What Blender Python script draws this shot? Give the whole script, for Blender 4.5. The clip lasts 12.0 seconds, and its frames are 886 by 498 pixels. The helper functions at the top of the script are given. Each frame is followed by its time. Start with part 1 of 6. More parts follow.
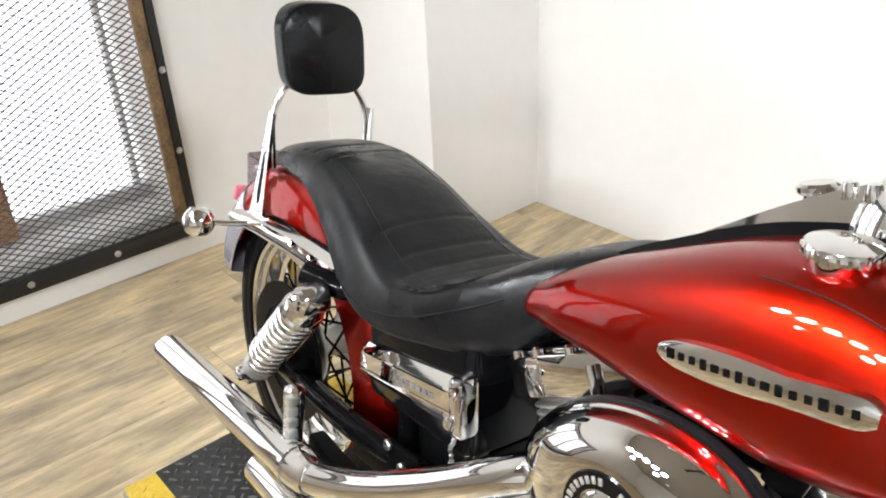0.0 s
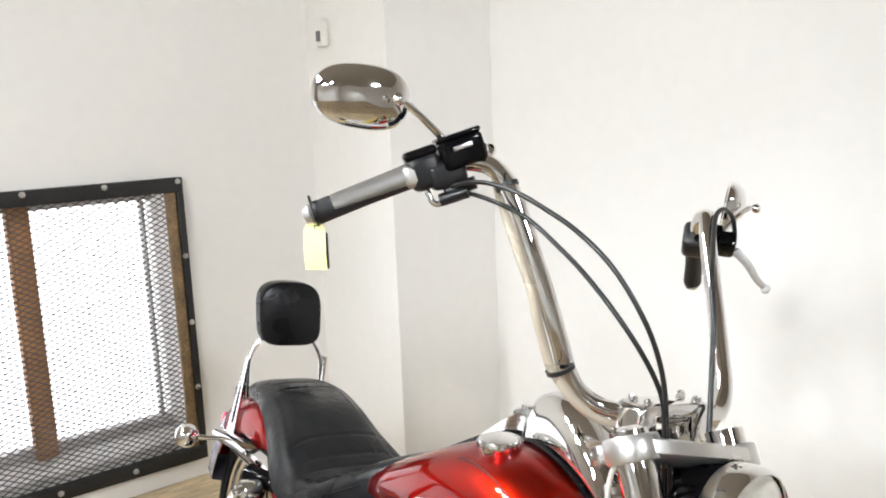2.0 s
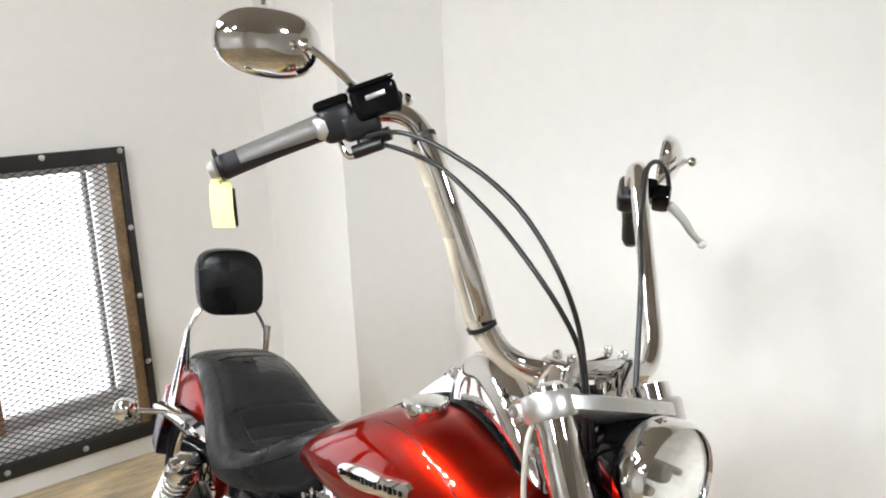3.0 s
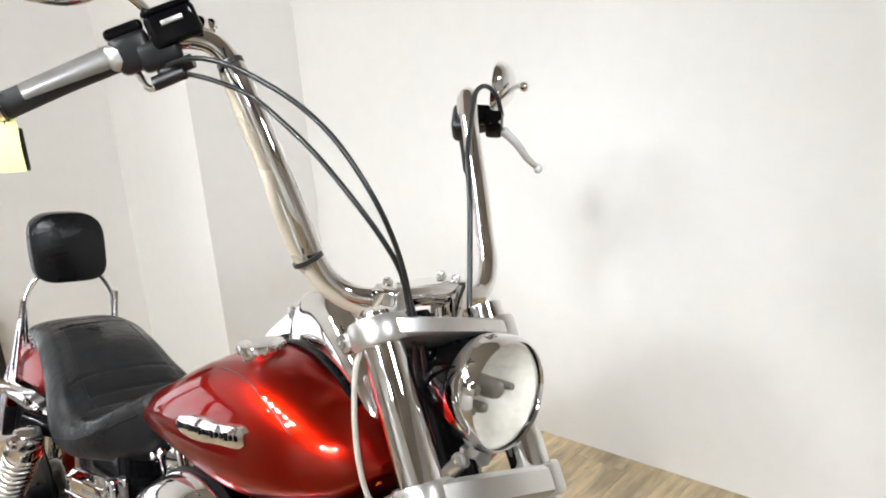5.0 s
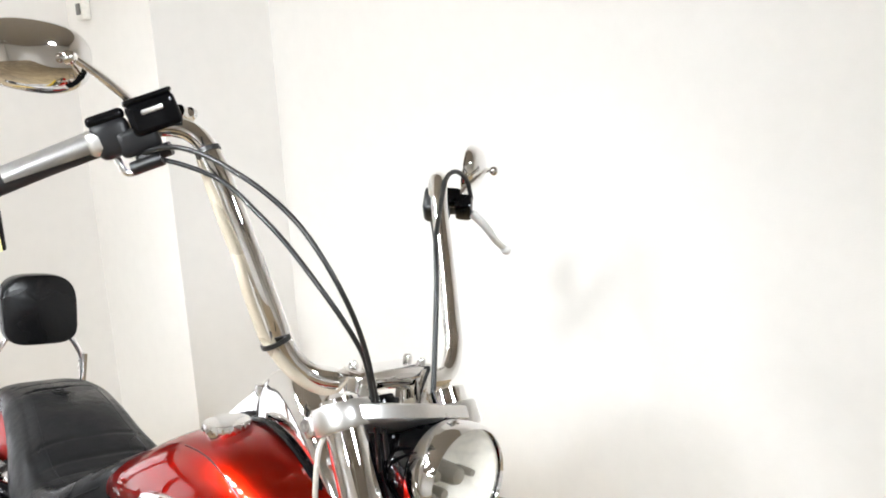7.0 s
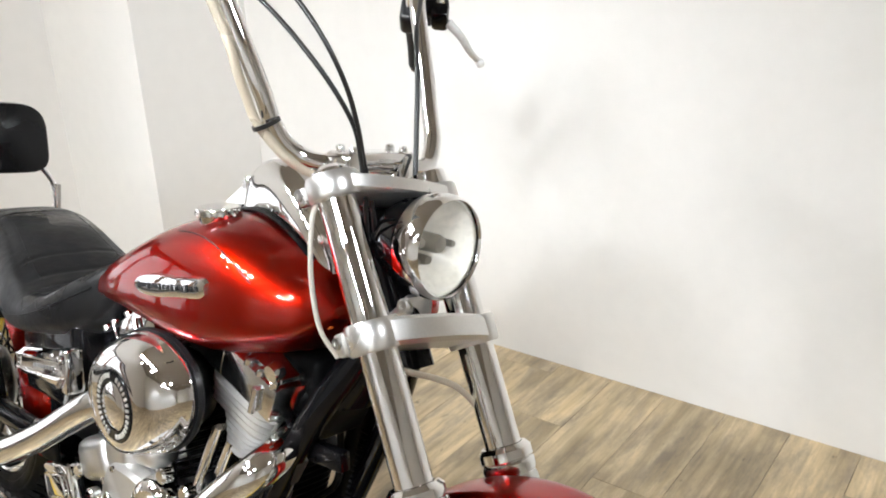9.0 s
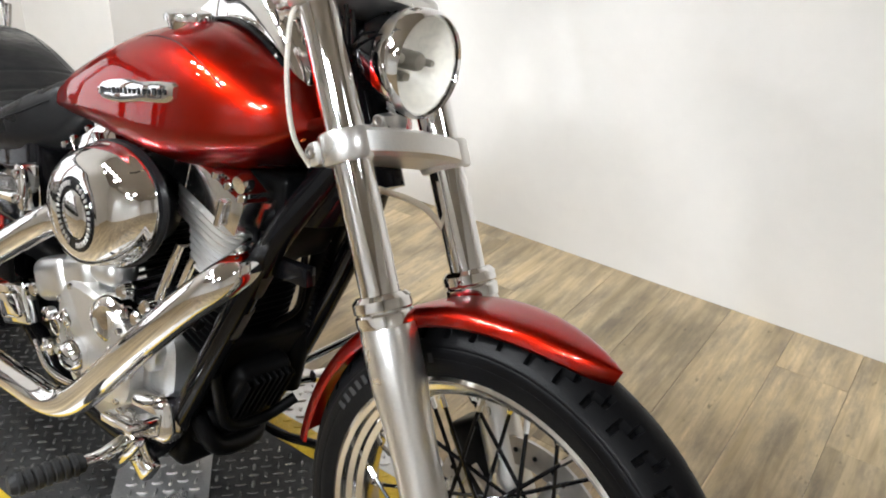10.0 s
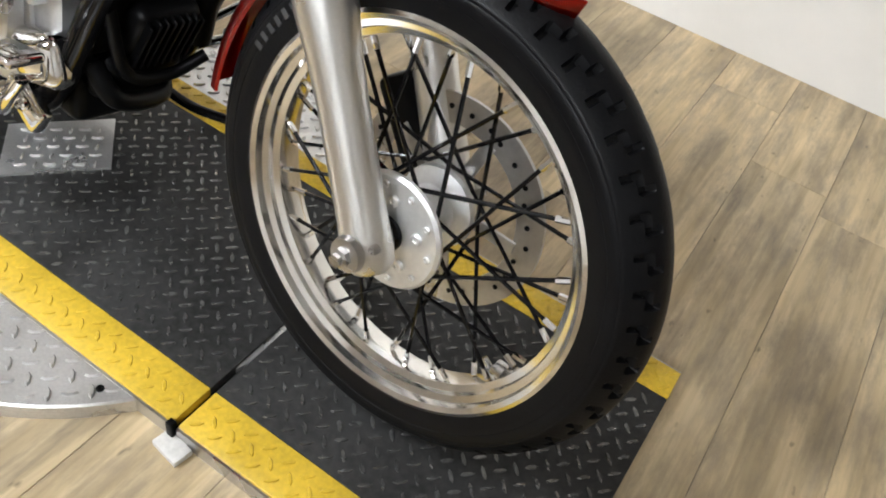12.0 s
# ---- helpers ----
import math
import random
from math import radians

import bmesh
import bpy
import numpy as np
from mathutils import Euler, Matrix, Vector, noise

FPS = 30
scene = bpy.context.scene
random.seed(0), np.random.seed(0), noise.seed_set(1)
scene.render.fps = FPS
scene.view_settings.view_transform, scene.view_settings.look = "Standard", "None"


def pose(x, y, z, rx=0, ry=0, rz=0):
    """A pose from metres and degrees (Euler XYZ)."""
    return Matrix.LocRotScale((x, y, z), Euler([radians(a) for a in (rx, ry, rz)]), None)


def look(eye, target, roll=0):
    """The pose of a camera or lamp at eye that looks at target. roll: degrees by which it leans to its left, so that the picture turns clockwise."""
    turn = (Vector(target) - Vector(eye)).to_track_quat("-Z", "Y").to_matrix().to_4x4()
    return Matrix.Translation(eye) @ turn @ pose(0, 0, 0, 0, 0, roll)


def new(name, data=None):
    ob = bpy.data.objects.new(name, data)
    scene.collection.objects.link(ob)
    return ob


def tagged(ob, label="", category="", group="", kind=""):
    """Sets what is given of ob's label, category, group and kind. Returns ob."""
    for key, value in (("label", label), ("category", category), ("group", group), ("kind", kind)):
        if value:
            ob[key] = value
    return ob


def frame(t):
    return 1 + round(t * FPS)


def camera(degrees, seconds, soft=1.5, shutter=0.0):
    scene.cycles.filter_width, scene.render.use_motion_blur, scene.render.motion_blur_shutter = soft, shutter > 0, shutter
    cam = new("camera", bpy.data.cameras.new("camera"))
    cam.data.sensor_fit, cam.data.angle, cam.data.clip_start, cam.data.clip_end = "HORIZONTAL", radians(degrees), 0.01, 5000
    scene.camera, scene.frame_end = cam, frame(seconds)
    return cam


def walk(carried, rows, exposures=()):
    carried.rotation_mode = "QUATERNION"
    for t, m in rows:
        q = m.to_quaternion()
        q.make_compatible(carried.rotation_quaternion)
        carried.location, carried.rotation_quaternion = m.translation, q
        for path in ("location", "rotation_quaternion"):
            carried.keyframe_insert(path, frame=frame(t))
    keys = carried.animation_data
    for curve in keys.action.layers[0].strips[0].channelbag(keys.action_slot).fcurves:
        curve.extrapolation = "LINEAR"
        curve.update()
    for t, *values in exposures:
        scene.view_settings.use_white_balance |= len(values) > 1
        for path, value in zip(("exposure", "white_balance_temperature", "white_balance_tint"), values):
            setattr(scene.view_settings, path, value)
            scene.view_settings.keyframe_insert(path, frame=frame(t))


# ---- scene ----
cam = camera(57.9, 12.0, soft=1.9)
PATH = [
    (0, (-0.369, -0.557, 1.241), (-1.713, 0.585, 0.297), -3.0),
    (0.5, (-0.136, -0.555, 1.273), (-1.734, 0.414, 0.559), -3.8),
    (1, (0.081, -0.546, 1.331), (-1.564, 0.451, 0.783), -2.9),
    (1.5, (0.194, -0.662, 1.368), (-1.413, 0.456, 0.958), -2.6),
    (2, (0.235, -0.658, 1.399), (-1.33, 0.536, 1.046), -2.2),
    (2.5, (0.243, -0.601, 1.396), (-1.323, 0.6, 1.067), -2.9),
    (3, (0.248, -0.579, 1.364), (-1.265, 0.659, 0.943), -2.8),
    (5, (0.287, -0.514, 1.315), (-1.016, 0.905, 0.777), -4.8),
    (5.5, (0.294, -0.511, 1.318), (-0.985, 0.946, 0.828), -4.0),
    (6, (0.3, -0.515, 1.344), (-0.985, 0.956, 0.912), -3.1),
    (6.5, (0.308, -0.516, 1.366), (-0.975, 0.966, 0.97), -2.8),
    (8.5, (0.334, -0.574, 1.287), (-0.873, 0.911, 0.706), -3.0),
    (9, (0.346, -0.618, 1.251), (-0.806, 0.865, 0.564), -2.0),
    (9.5, (0.355, -0.652, 1.207), (-0.723, 0.815, 0.377), 0.9),
    (10, (0.347, -0.662, 1.166), (-0.645, 0.804, 0.235), 3.3),
    (10.5, (0.323, -0.656, 1.116), (-0.561, 0.784, 0.046), 6.7),
    (11, (0.312, -0.65, 1.069), (-0.459, 0.744, -0.14), 9.1),
    (11.5, (0.322, -0.646, 1.034), (-0.343, 0.719, -0.268), 11.2),
    (12, (0.335, -0.645, 1.003), (-0.242, 0.648, -0.41), 13.2),
]
walk(cam, [(t, look(eye, target, roll)) for t, eye, target, roll in PATH], [(0, -0.03), (1.5, -0.07), (3.0, -0.22), (5.5, -0.13), (6.5, 0.08), (8.5, -0.06), (9.5, -0.14), (11.0, -0.15), (12, -0.10)])

# ---- world and light ----
world = bpy.data.worlds.new("world")
scene.world = world
world.use_nodes = True
world.node_tree.nodes["Background"].inputs[0].default_value = (0.9, 0.95, 1.0, 1)
world.node_tree.nodes["Background"].inputs[1].default_value = 0.6
scene.view_settings.exposure = 0.0

LAMP_WATTS = 73.0
LAMP_TINT = (0.88, 0.94, 1.0)
FLOOR_Z = -0.035
ROOM_X0, ROOM_X1, ROOM_Y0, ROOM_Y1, CEIL = -2.79, 3.6, -4.2, 1.48, 3.0


# ---- materials ----
def material(name, colour, rough=0.5, metal=0.0, coat=0.0, spread=0.12, scale=8.0, fine=120.0, bump=0.0, bump_scale=60.0, rough_spread=0.08, coat_rough=0.03, gloss=0.5, tint=None):
    """A surface with slow and fine variation of tone, uneven gloss and a little relief."""
    m = bpy.data.materials.new(name)
    m.use_nodes = True
    nt = m.node_tree
    b = nt.nodes["Principled BSDF"]
    co = nt.nodes.new("ShaderNodeTexCoord")
    n1 = nt.nodes.new("ShaderNodeTexNoise")
    n1.inputs["Scale"].default_value, n1.inputs["Detail"].default_value = scale, 4
    n2 = nt.nodes.new("ShaderNodeTexNoise")
    n2.inputs["Scale"].default_value, n2.inputs["Detail"].default_value = fine, 3
    for n in (n1, n2):
        nt.links.new(co.outputs["Object"], n.inputs["Vector"])
    mix = nt.nodes.new("ShaderNodeMath")
    mix.operation = "ADD"
    nt.links.new(n1.outputs["Fac"], mix.inputs[0])
    nt.links.new(n2.outputs["Fac"], mix.inputs[1])
    ramp = nt.nodes.new("ShaderNodeMapRange")
    ramp.inputs["From Min"].default_value, ramp.inputs["From Max"].default_value = 0.6, 1.4
    ramp.inputs["To Min"].default_value, ramp.inputs["To Max"].default_value = 1 - spread, 1 + spread
    nt.links.new(mix.outputs[0], ramp.inputs["Value"])
    hsv = nt.nodes.new("ShaderNodeHueSaturation")
    hsv.inputs["Color"].default_value = (*colour, 1)
    nt.links.new(ramp.outputs[0], hsv.inputs["Value"])
    nt.links.new(hsv.outputs[0], b.inputs["Base Color"])
    rr = nt.nodes.new("ShaderNodeMapRange")
    rr.inputs["From Min"].default_value, rr.inputs["From Max"].default_value = 0.3, 0.7
    rr.inputs["To Min"].default_value, rr.inputs["To Max"].default_value = max(rough - rough_spread * rough * 2, 0.01), min(rough + rough_spread * rough * 2, 1)
    nt.links.new(n1.outputs["Fac"], rr.inputs["Value"])
    nt.links.new(rr.outputs[0], b.inputs["Roughness"])
    b.inputs["Metallic"].default_value = metal
    b.inputs["Specular IOR Level"].default_value = gloss
    if tint:
        b.inputs["Specular Tint"].default_value = (*tint, 1)
    b.inputs["Coat Weight"].default_value, b.inputs["Coat Roughness"].default_value = coat, coat_rough
    if bump:
        n3 = nt.nodes.new("ShaderNodeTexNoise")
        n3.inputs["Scale"].default_value, n3.inputs["Detail"].default_value = bump_scale, 5
        nt.links.new(co.outputs["Object"], n3.inputs["Vector"])
        bp = nt.nodes.new("ShaderNodeBump")
        bp.inputs["Strength"].default_value, bp.inputs["Distance"].default_value = bump, 0.004
        nt.links.new(n3.outputs["Fac"], bp.inputs["Height"])
        nt.links.new(bp.outputs[0], b.inputs["Normal"])
    return m


def glow(name, colour, strength):
    m = bpy.data.materials.new(name)
    m.use_nodes = True
    nt = m.node_tree
    nt.nodes.clear()
    e = nt.nodes.new("ShaderNodeEmission")
    e.inputs[0].default_value, e.inputs[1].default_value = (*colour, 1), strength
    o = nt.nodes.new("ShaderNodeOutputMaterial")
    nt.links.new(e.outputs[0], o.inputs[0])
    return m


def clear(name, colour=(1, 1, 1), rough=0.02, ior=1.45):
    m = bpy.data.materials.new(name)
    m.use_nodes = True
    b = m.node_tree.nodes["Principled BSDF"]
    b.inputs["Base Color"].default_value = (*colour, 1)
    b.inputs["Transmission Weight"].default_value, b.inputs["Roughness"].default_value, b.inputs["IOR"].default_value = 1, rough, ior
    return m


CHROME = material("chrome", (0.84, 0.835, 0.83), 0.045, 1.0, spread=0.03, rough_spread=0.3)
SATIN = material("satin_aluminium", (0.76, 0.75, 0.73), 0.30, 0.95, spread=0.05, fine=300)
BRUSHED = material("cast_aluminium", (0.80, 0.80, 0.80), 0.40, 0.85, spread=0.08, bump=0.1, bump_scale=200)
STEEL = material("zinc_steel", (0.50, 0.49, 0.48), 0.30, 1.0)
MAROON = material("dark_pinstripe_paint", (0.045, 0.002, 0.002), 0.3)
RED = material("red_metallic_paint", (0.37, 0.008, 0.0016), 0.30, 1.0, coat=0.85, spread=0.06, scale=3, fine=900, tint=(0.5, 0.02, 0.01))
BLACK = material("black_gloss_enamel", (0.003, 0.003, 0.0035), 0.08, 0.0, coat=0.0, gloss=0.20)
BLACK_MATT = material("black_powder_coat", (0.003, 0.003, 0.0032), 0.34, gloss=0.07, bump=0.08, bump_scale=400)
PLASTIC = material("black_plastic", (0.009, 0.009, 0.010), 0.32, gloss=0.4, bump=0.06, bump_scale=500)
RUBBER = material("tyre_rubber", (0.004, 0.004, 0.0045), 0.42, gloss=0.115, spread=0.3, scale=14, fine=240, bump=0.12, bump_scale=300)
TYRE_GREY = material("worn_rubber_lettering", (0.022, 0.022, 0.023), 0.6)
GRIP = material("grip_rubber", (0.007, 0.007, 0.0075), 0.6, bump=0.2, bump_scale=350)
LEATHER = material("black_seat_vinyl", (0.006, 0.006, 0.0065), 0.37, gloss=0.24, spread=0.25, scale=6, fine=300, bump=0.35, bump_scale=55, rough_spread=0.4)
THREAD = material("seat_thread", (0.004, 0.004, 0.0045), 0.5, gloss=0.2)
TAIL_RED = material("tail_lamp_lens", (0.035, 0.001, 0.003), 0.2, gloss=0.3)
ORANGE = material("brass_orange", (0.75, 0.13, 0.02), 0.25)
PINK = material("pink_reflector", (0.75, 0.16, 0.22), 0.3)
HOSE = material("braided_hose", (0.56, 0.49, 0.38), 0.30, 0.25, spread=0.15, fine=900, bump=0.5, bump_scale=900)
CABLE = material("black_cable", (0.012, 0.012, 0.012), 0.35)
PALE_CABLE = material("pale_wire_sleeve", (0.42, 0.38, 0.33), 0.4)
YELLOW_TAG = material("yellow_card", (0.88, 0.83, 0.33), 0.7)
# Matte pale colour stands in for the lamp bowl's reflected light.
PALE_BOWL = material("pale_lamp_bowl", (0.74, 0.72, 0.67), 0.35, 0.0, spread=0.18, scale=40, gloss=0.8)
SMOKE = material("smoky_bulb_metal", (0.22, 0.205, 0.18), 0.3, 0.3)
POLISHED = material("polished_aluminium", (0.80, 0.80, 0.79), 0.17, 1.0, spread=0.08, bump=0.05, bump_scale=60)
RIM_CHROME = material("rim_chrome", (0.86, 0.84, 0.80), 0.14, 1.0, spread=0.04)
SILVER = material("silver_paint", (0.72, 0.72, 0.71), 0.32, 0.3)
GLASS = clear("clear_glass")
LENS = clear("lamp_lens", (0.98, 0.96, 0.92), 0.03)
PLATE_BLACK = material("black_worn_checker_plate", (0.021, 0.0205, 0.020), 0.45, 0.0, gloss=0.2, spread=0.7, scale=5, fine=80, bump=0.15, bump_scale=220)
TREAD_BLACK = material("black_worn_lozenge", (0.15, 0.147, 0.143), 0.26, 0.7, spread=0.5, scale=7, fine=150)
YELLOW = material("yellow_floor_paint", (0.60, 0.40, 0.03), 0.45, spread=0.25, scale=9, fine=120, bump=0.1)
PLATE_ALU = material("aluminium_checker_plate", (0.62, 0.61, 0.60), 0.30, 0.8, spread=0.15, fine=200, bump=0.05)
IRON = material("black_angle_iron", (0.018, 0.017, 0.016), 0.45, 0.3, spread=0.4, bump=0.15, bump_scale=150)
RUST = material("worn_wood_edge", (0.17, 0.105, 0.05), 0.6, spread=0.6, scale=18, fine=90, bump=0.3)
MESH_IRON = material("black_expanded_metal", (0.09, 0.088, 0.087), 0.5, 0.3)
WOOD = material("stained_wood", (0.42, 0.19, 0.065), 0.55, spread=0.35, scale=10, fine=140, bump=0.15)
SILL_WHITE = material("dusty_sill", (0.62, 0.60, 0.57), 0.6, spread=0.2, scale=12)
VINYL = material("window_vinyl", (0.55, 0.53, 0.52), 0.4)
BONE = material("white_plastic_case", (0.74, 0.72, 0.67), 0.4)
GREY = material("grey_plastic", (0.12, 0.115, 0.11), 0.45)
# The lilac that this chrome trim reflects is put into its colour.
LILAC = material("lilac_reflecting_trim", (0.62, 0.60, 0.70), 0.22, 0.8, spread=0.2, scale=30)
DAYLIGHT = glow("daylight_beyond_the_window", (0.95, 0.96, 1.0), 3.2)
LAMP_GLOW = glow("spotlight_face", (1.0, 0.97, 0.92), 120.0)
CEILING_PAINT = material("ceiling_paint", (0.36, 0.325, 0.285), 0.8, spread=0.04)


def wall_paint(name, colour):
    """Rolled paint: faint orange-peel relief and slow tone changes."""
    return material(name, colour, 0.55, spread=0.025, scale=1.5, fine=20, bump=0.12, bump_scale=260)


WALL = wall_paint("white_wall_paint", (0.76, 0.735, 0.70))
WALL_FAR = wall_paint("off_white_wall_paint", (0.76, 0.75, 0.73))


def plank_material():
    """Pale oak vinyl plank with grain along y and a tone of its own for each plank."""
    m = bpy.data.materials.new("oak_vinyl_plank")
    m.use_nodes = True
    nt = m.node_tree
    b = nt.nodes["Principled BSDF"]
    co = nt.nodes.new("ShaderNodeTexCoord")
    info = nt.nodes.new("ShaderNodeObjectInfo")
    off = nt.nodes.new("ShaderNodeVectorMath")
    off.operation = "SCALE"
    off.inputs[0].default_value = (13.0, 7.0, 3.0)
    nt.links.new(info.outputs["Random"], off.inputs["Scale"])
    add = nt.nodes.new("ShaderNodeVectorMath")
    nt.links.new(co.outputs["Object"], add.inputs[0])
    nt.links.new(off.outputs[0], add.inputs[1])
    grain = nt.nodes.new("ShaderNodeMapping")
    grain.inputs["Scale"].default_value = (40, 2.4, 1)
    nt.links.new(add.outputs[0], grain.inputs["Vector"])
    n1 = nt.nodes.new("ShaderNodeTexNoise")
    n1.inputs["Scale"].default_value, n1.inputs["Detail"].default_value, n1.inputs["Distortion"].default_value = 1.0, 6, 0.8
    nt.links.new(grain.outputs[0], n1.inputs["Vector"])
    blot = nt.nodes.new("ShaderNodeMapping")
    blot.inputs["Scale"].default_value = (10, 2.6, 1)
    nt.links.new(add.outputs[0], blot.inputs["Vector"])
    n2 = nt.nodes.new("ShaderNodeTexNoise")
    n2.inputs["Scale"].default_value, n2.inputs["Detail"].default_value = 1.0, 3
    nt.links.new(blot.outputs[0], n2.inputs["Vector"])
    fine = nt.nodes.new("ShaderNodeMapping")
    fine.inputs["Scale"].default_value = (120, 5.5, 1)
    nt.links.new(add.outputs[0], fine.inputs["Vector"])
    n3 = nt.nodes.new("ShaderNodeTexNoise")
    n3.inputs["Scale"].default_value, n3.inputs["Detail"].default_value = 1.0, 3
    nt.links.new(fine.outputs[0], n3.inputs["Vector"])
    streak = nt.nodes.new("ShaderNodeMapRange")
    streak.inputs["From Min"].default_value, streak.inputs["From Max"].default_value = 0.30, 0.52
    streak.inputs["To Min"].default_value, streak.inputs["To Max"].default_value = 0.86, 1.0
    nt.links.new(n3.outputs["Fac"], streak.inputs["Value"])
    r1 = nt.nodes.new("ShaderNodeValToRGB")
    r1.color_ramp.elements[0].position, r1.color_ramp.elements[0].color = 0.30, (0.44, 0.335, 0.190, 1)
    r1.color_ramp.elements[1].position, r1.color_ramp.elements[1].color = 0.68, (0.66, 0.515, 0.315, 1)
    nt.links.new(n1.outputs["Fac"], r1.inputs[0])
    grey = nt.nodes.new("ShaderNodeMix")
    grey.data_type = "RGBA"
    grey.inputs["B"].default_value = (0.265, 0.215, 0.155, 1)
    patch = nt.nodes.new("ShaderNodeMapRange")
    patch.inputs["From Min"].default_value, patch.inputs["From Max"].default_value = 0.43, 0.66
    patch.inputs["To Min"].default_value, patch.inputs["To Max"].default_value = 0.0, 0.85
    n4 = nt.nodes.new("ShaderNodeTexNoise")
    n4.inputs["Scale"].default_value, n4.inputs["Detail"].default_value, n4.inputs["Roughness"].default_value = 1.0, 8, 0.72
    weather = nt.nodes.new("ShaderNodeMapping")
    weather.inputs["Scale"].default_value = (17, 4.2, 1)
    nt.links.new(add.outputs[0], weather.inputs["Vector"])
    nt.links.new(weather.outputs[0], n4.inputs["Vector"])
    nt.links.new(n4.outputs["Fac"], patch.inputs["Value"])
    nt.links.new(patch.outputs[0], grey.inputs["Factor"])
    nt.links.new(r1.outputs[0], grey.inputs["A"])
    r2 = nt.nodes.new("ShaderNodeMapRange")
    r2.inputs["From Min"].default_value, r2.inputs["From Max"].default_value = 0.3, 0.7
    r2.inputs["To Min"].default_value, r2.inputs["To Max"].default_value = 0.66, 1.30
    nt.links.new(n2.outputs["Fac"], r2.inputs["Value"])
    r3 = nt.nodes.new("ShaderNodeMapRange")
    r3.inputs["To Min"].default_value, r3.inputs["To Max"].default_value = 0.88, 1.12
    nt.links.new(info.outputs["Random"], r3.inputs["Value"])
    mul = nt.nodes.new("ShaderNodeMath")
    mul.operation = "MULTIPLY"
    nt.links.new(r2.outputs[0], mul.inputs[0])
    nt.links.new(r3.outputs[0], mul.inputs[1])
    n5 = nt.nodes.new("ShaderNodeTexNoise")
    n5.inputs["Scale"].default_value, n5.inputs["Detail"].default_value = 1.0, 2
    fleck = nt.nodes.new("ShaderNodeMapping")
    fleck.inputs["Scale"].default_value = (48, 22, 1)
    nt.links.new(add.outputs[0], fleck.inputs["Vector"])
    nt.links.new(fleck.outputs[0], n5.inputs["Vector"])
    knot = nt.nodes.new("ShaderNodeMapRange")
    knot.inputs["From Min"].default_value, knot.inputs["From Max"].default_value = 0.70, 0.78
    knot.inputs["To Min"].default_value, knot.inputs["To Max"].default_value = 1.0, 0.5
    nt.links.new(n5.outputs["Fac"], knot.inputs["Value"])
    mulk = nt.nodes.new("ShaderNodeMath")
    mulk.operation = "MULTIPLY"
    nt.links.new(streak.outputs[0], mulk.inputs[0])
    nt.links.new(knot.outputs[0], mulk.inputs[1])
    mul2 = nt.nodes.new("ShaderNodeMath")
    mul2.operation = "MULTIPLY"
    nt.links.new(mul.outputs[0], mul2.inputs[0])
    nt.links.new(mulk.outputs[0], mul2.inputs[1])
    hsv = nt.nodes.new("ShaderNodeHueSaturation")
    nt.links.new(grey.outputs["Result"], hsv.inputs["Color"])
    nt.links.new(mul2.outputs[0], hsv.inputs["Value"])
    nt.links.new(hsv.outputs[0], b.inputs["Base Color"])
    b.inputs["Roughness"].default_value = 0.42
    bp = nt.nodes.new("ShaderNodeBump")
    bp.inputs["Strength"].default_value, bp.inputs["Distance"].default_value = 0.15, 0.002
    nt.links.new(n1.outputs["Fac"], bp.inputs["Height"])
    nt.links.new(bp.outputs[0], b.inputs["Normal"])
    return m


PLANK = plank_material()
JOINT = material("plank_joint", (0.24, 0.185, 0.115), 0.8)


# ---- shape helpers ----
def spin_to(axis):
    """The turn that brings +z onto an axis."""
    return Vector(axis).normalized().to_track_quat("Z", "Y").to_matrix().to_4x4()


def box(bm, centre, size, turn=None, bevel=0.0, segments=2):
    m = Matrix.Translation(centre) @ (turn or Matrix()) @ Matrix.Diagonal((*size, 1))
    made = bmesh.ops.create_cube(bm, size=1, matrix=m)["verts"]
    if bevel:
        edges = {e for v in made for e in v.link_edges}
        bmesh.ops.bevel(bm, geom=list(edges), offset=bevel, segments=segments, affect="EDGES", profile=0.5)
    return bm


def rings(bm, loops, closed=True, caps=True):
    """A skin through rings of equally many points."""
    rows = [[bm.verts.new(p) for p in loop] for loop in loops]
    n = len(rows[0])
    for a, b in zip(rows, rows[1:]):
        for i in range(n if closed else n - 1):
            j = (i + 1) % n
            bm.faces.new((a[i], a[j], b[j], b[i]))
    if caps and closed:
        bm.faces.new(rows[0][::-1])
        bm.faces.new(rows[-1])
    return bm


def lathe(bm, profile, centre=(0, 0, 0), axis=(0, 0, 1), steps=48, whole=False):
    """Turns a profile of (radius, height) about an axis. whole: the profile is a closed loop."""
    m = Matrix.Translation(centre) @ spin_to(axis)
    loops = []
    for k in range(steps):
        a = 2 * math.pi * k / steps
        loops.append([m @ Vector((r * math.cos(a), r * math.sin(a), h)) for r, h in profile])
    rows = [[bm.verts.new(p) for p in loop] for loop in loops]
    n = len(profile)
    for k in range(steps):
        a, b = rows[k], rows[(k + 1) % steps]
        for i in range(n if whole else n - 1):
            j = (i + 1) % n
            bm.faces.new((a[i], a[j], b[j], b[i]))
    if not whole:
        for i in (0, n - 1):
            if profile[i][0] > 1e-6:
                bm.faces.new([row[i] for row in rows])
    bmesh.ops.remove_doubles(bm, verts=bm.verts[:], dist=1e-6)
    return bm


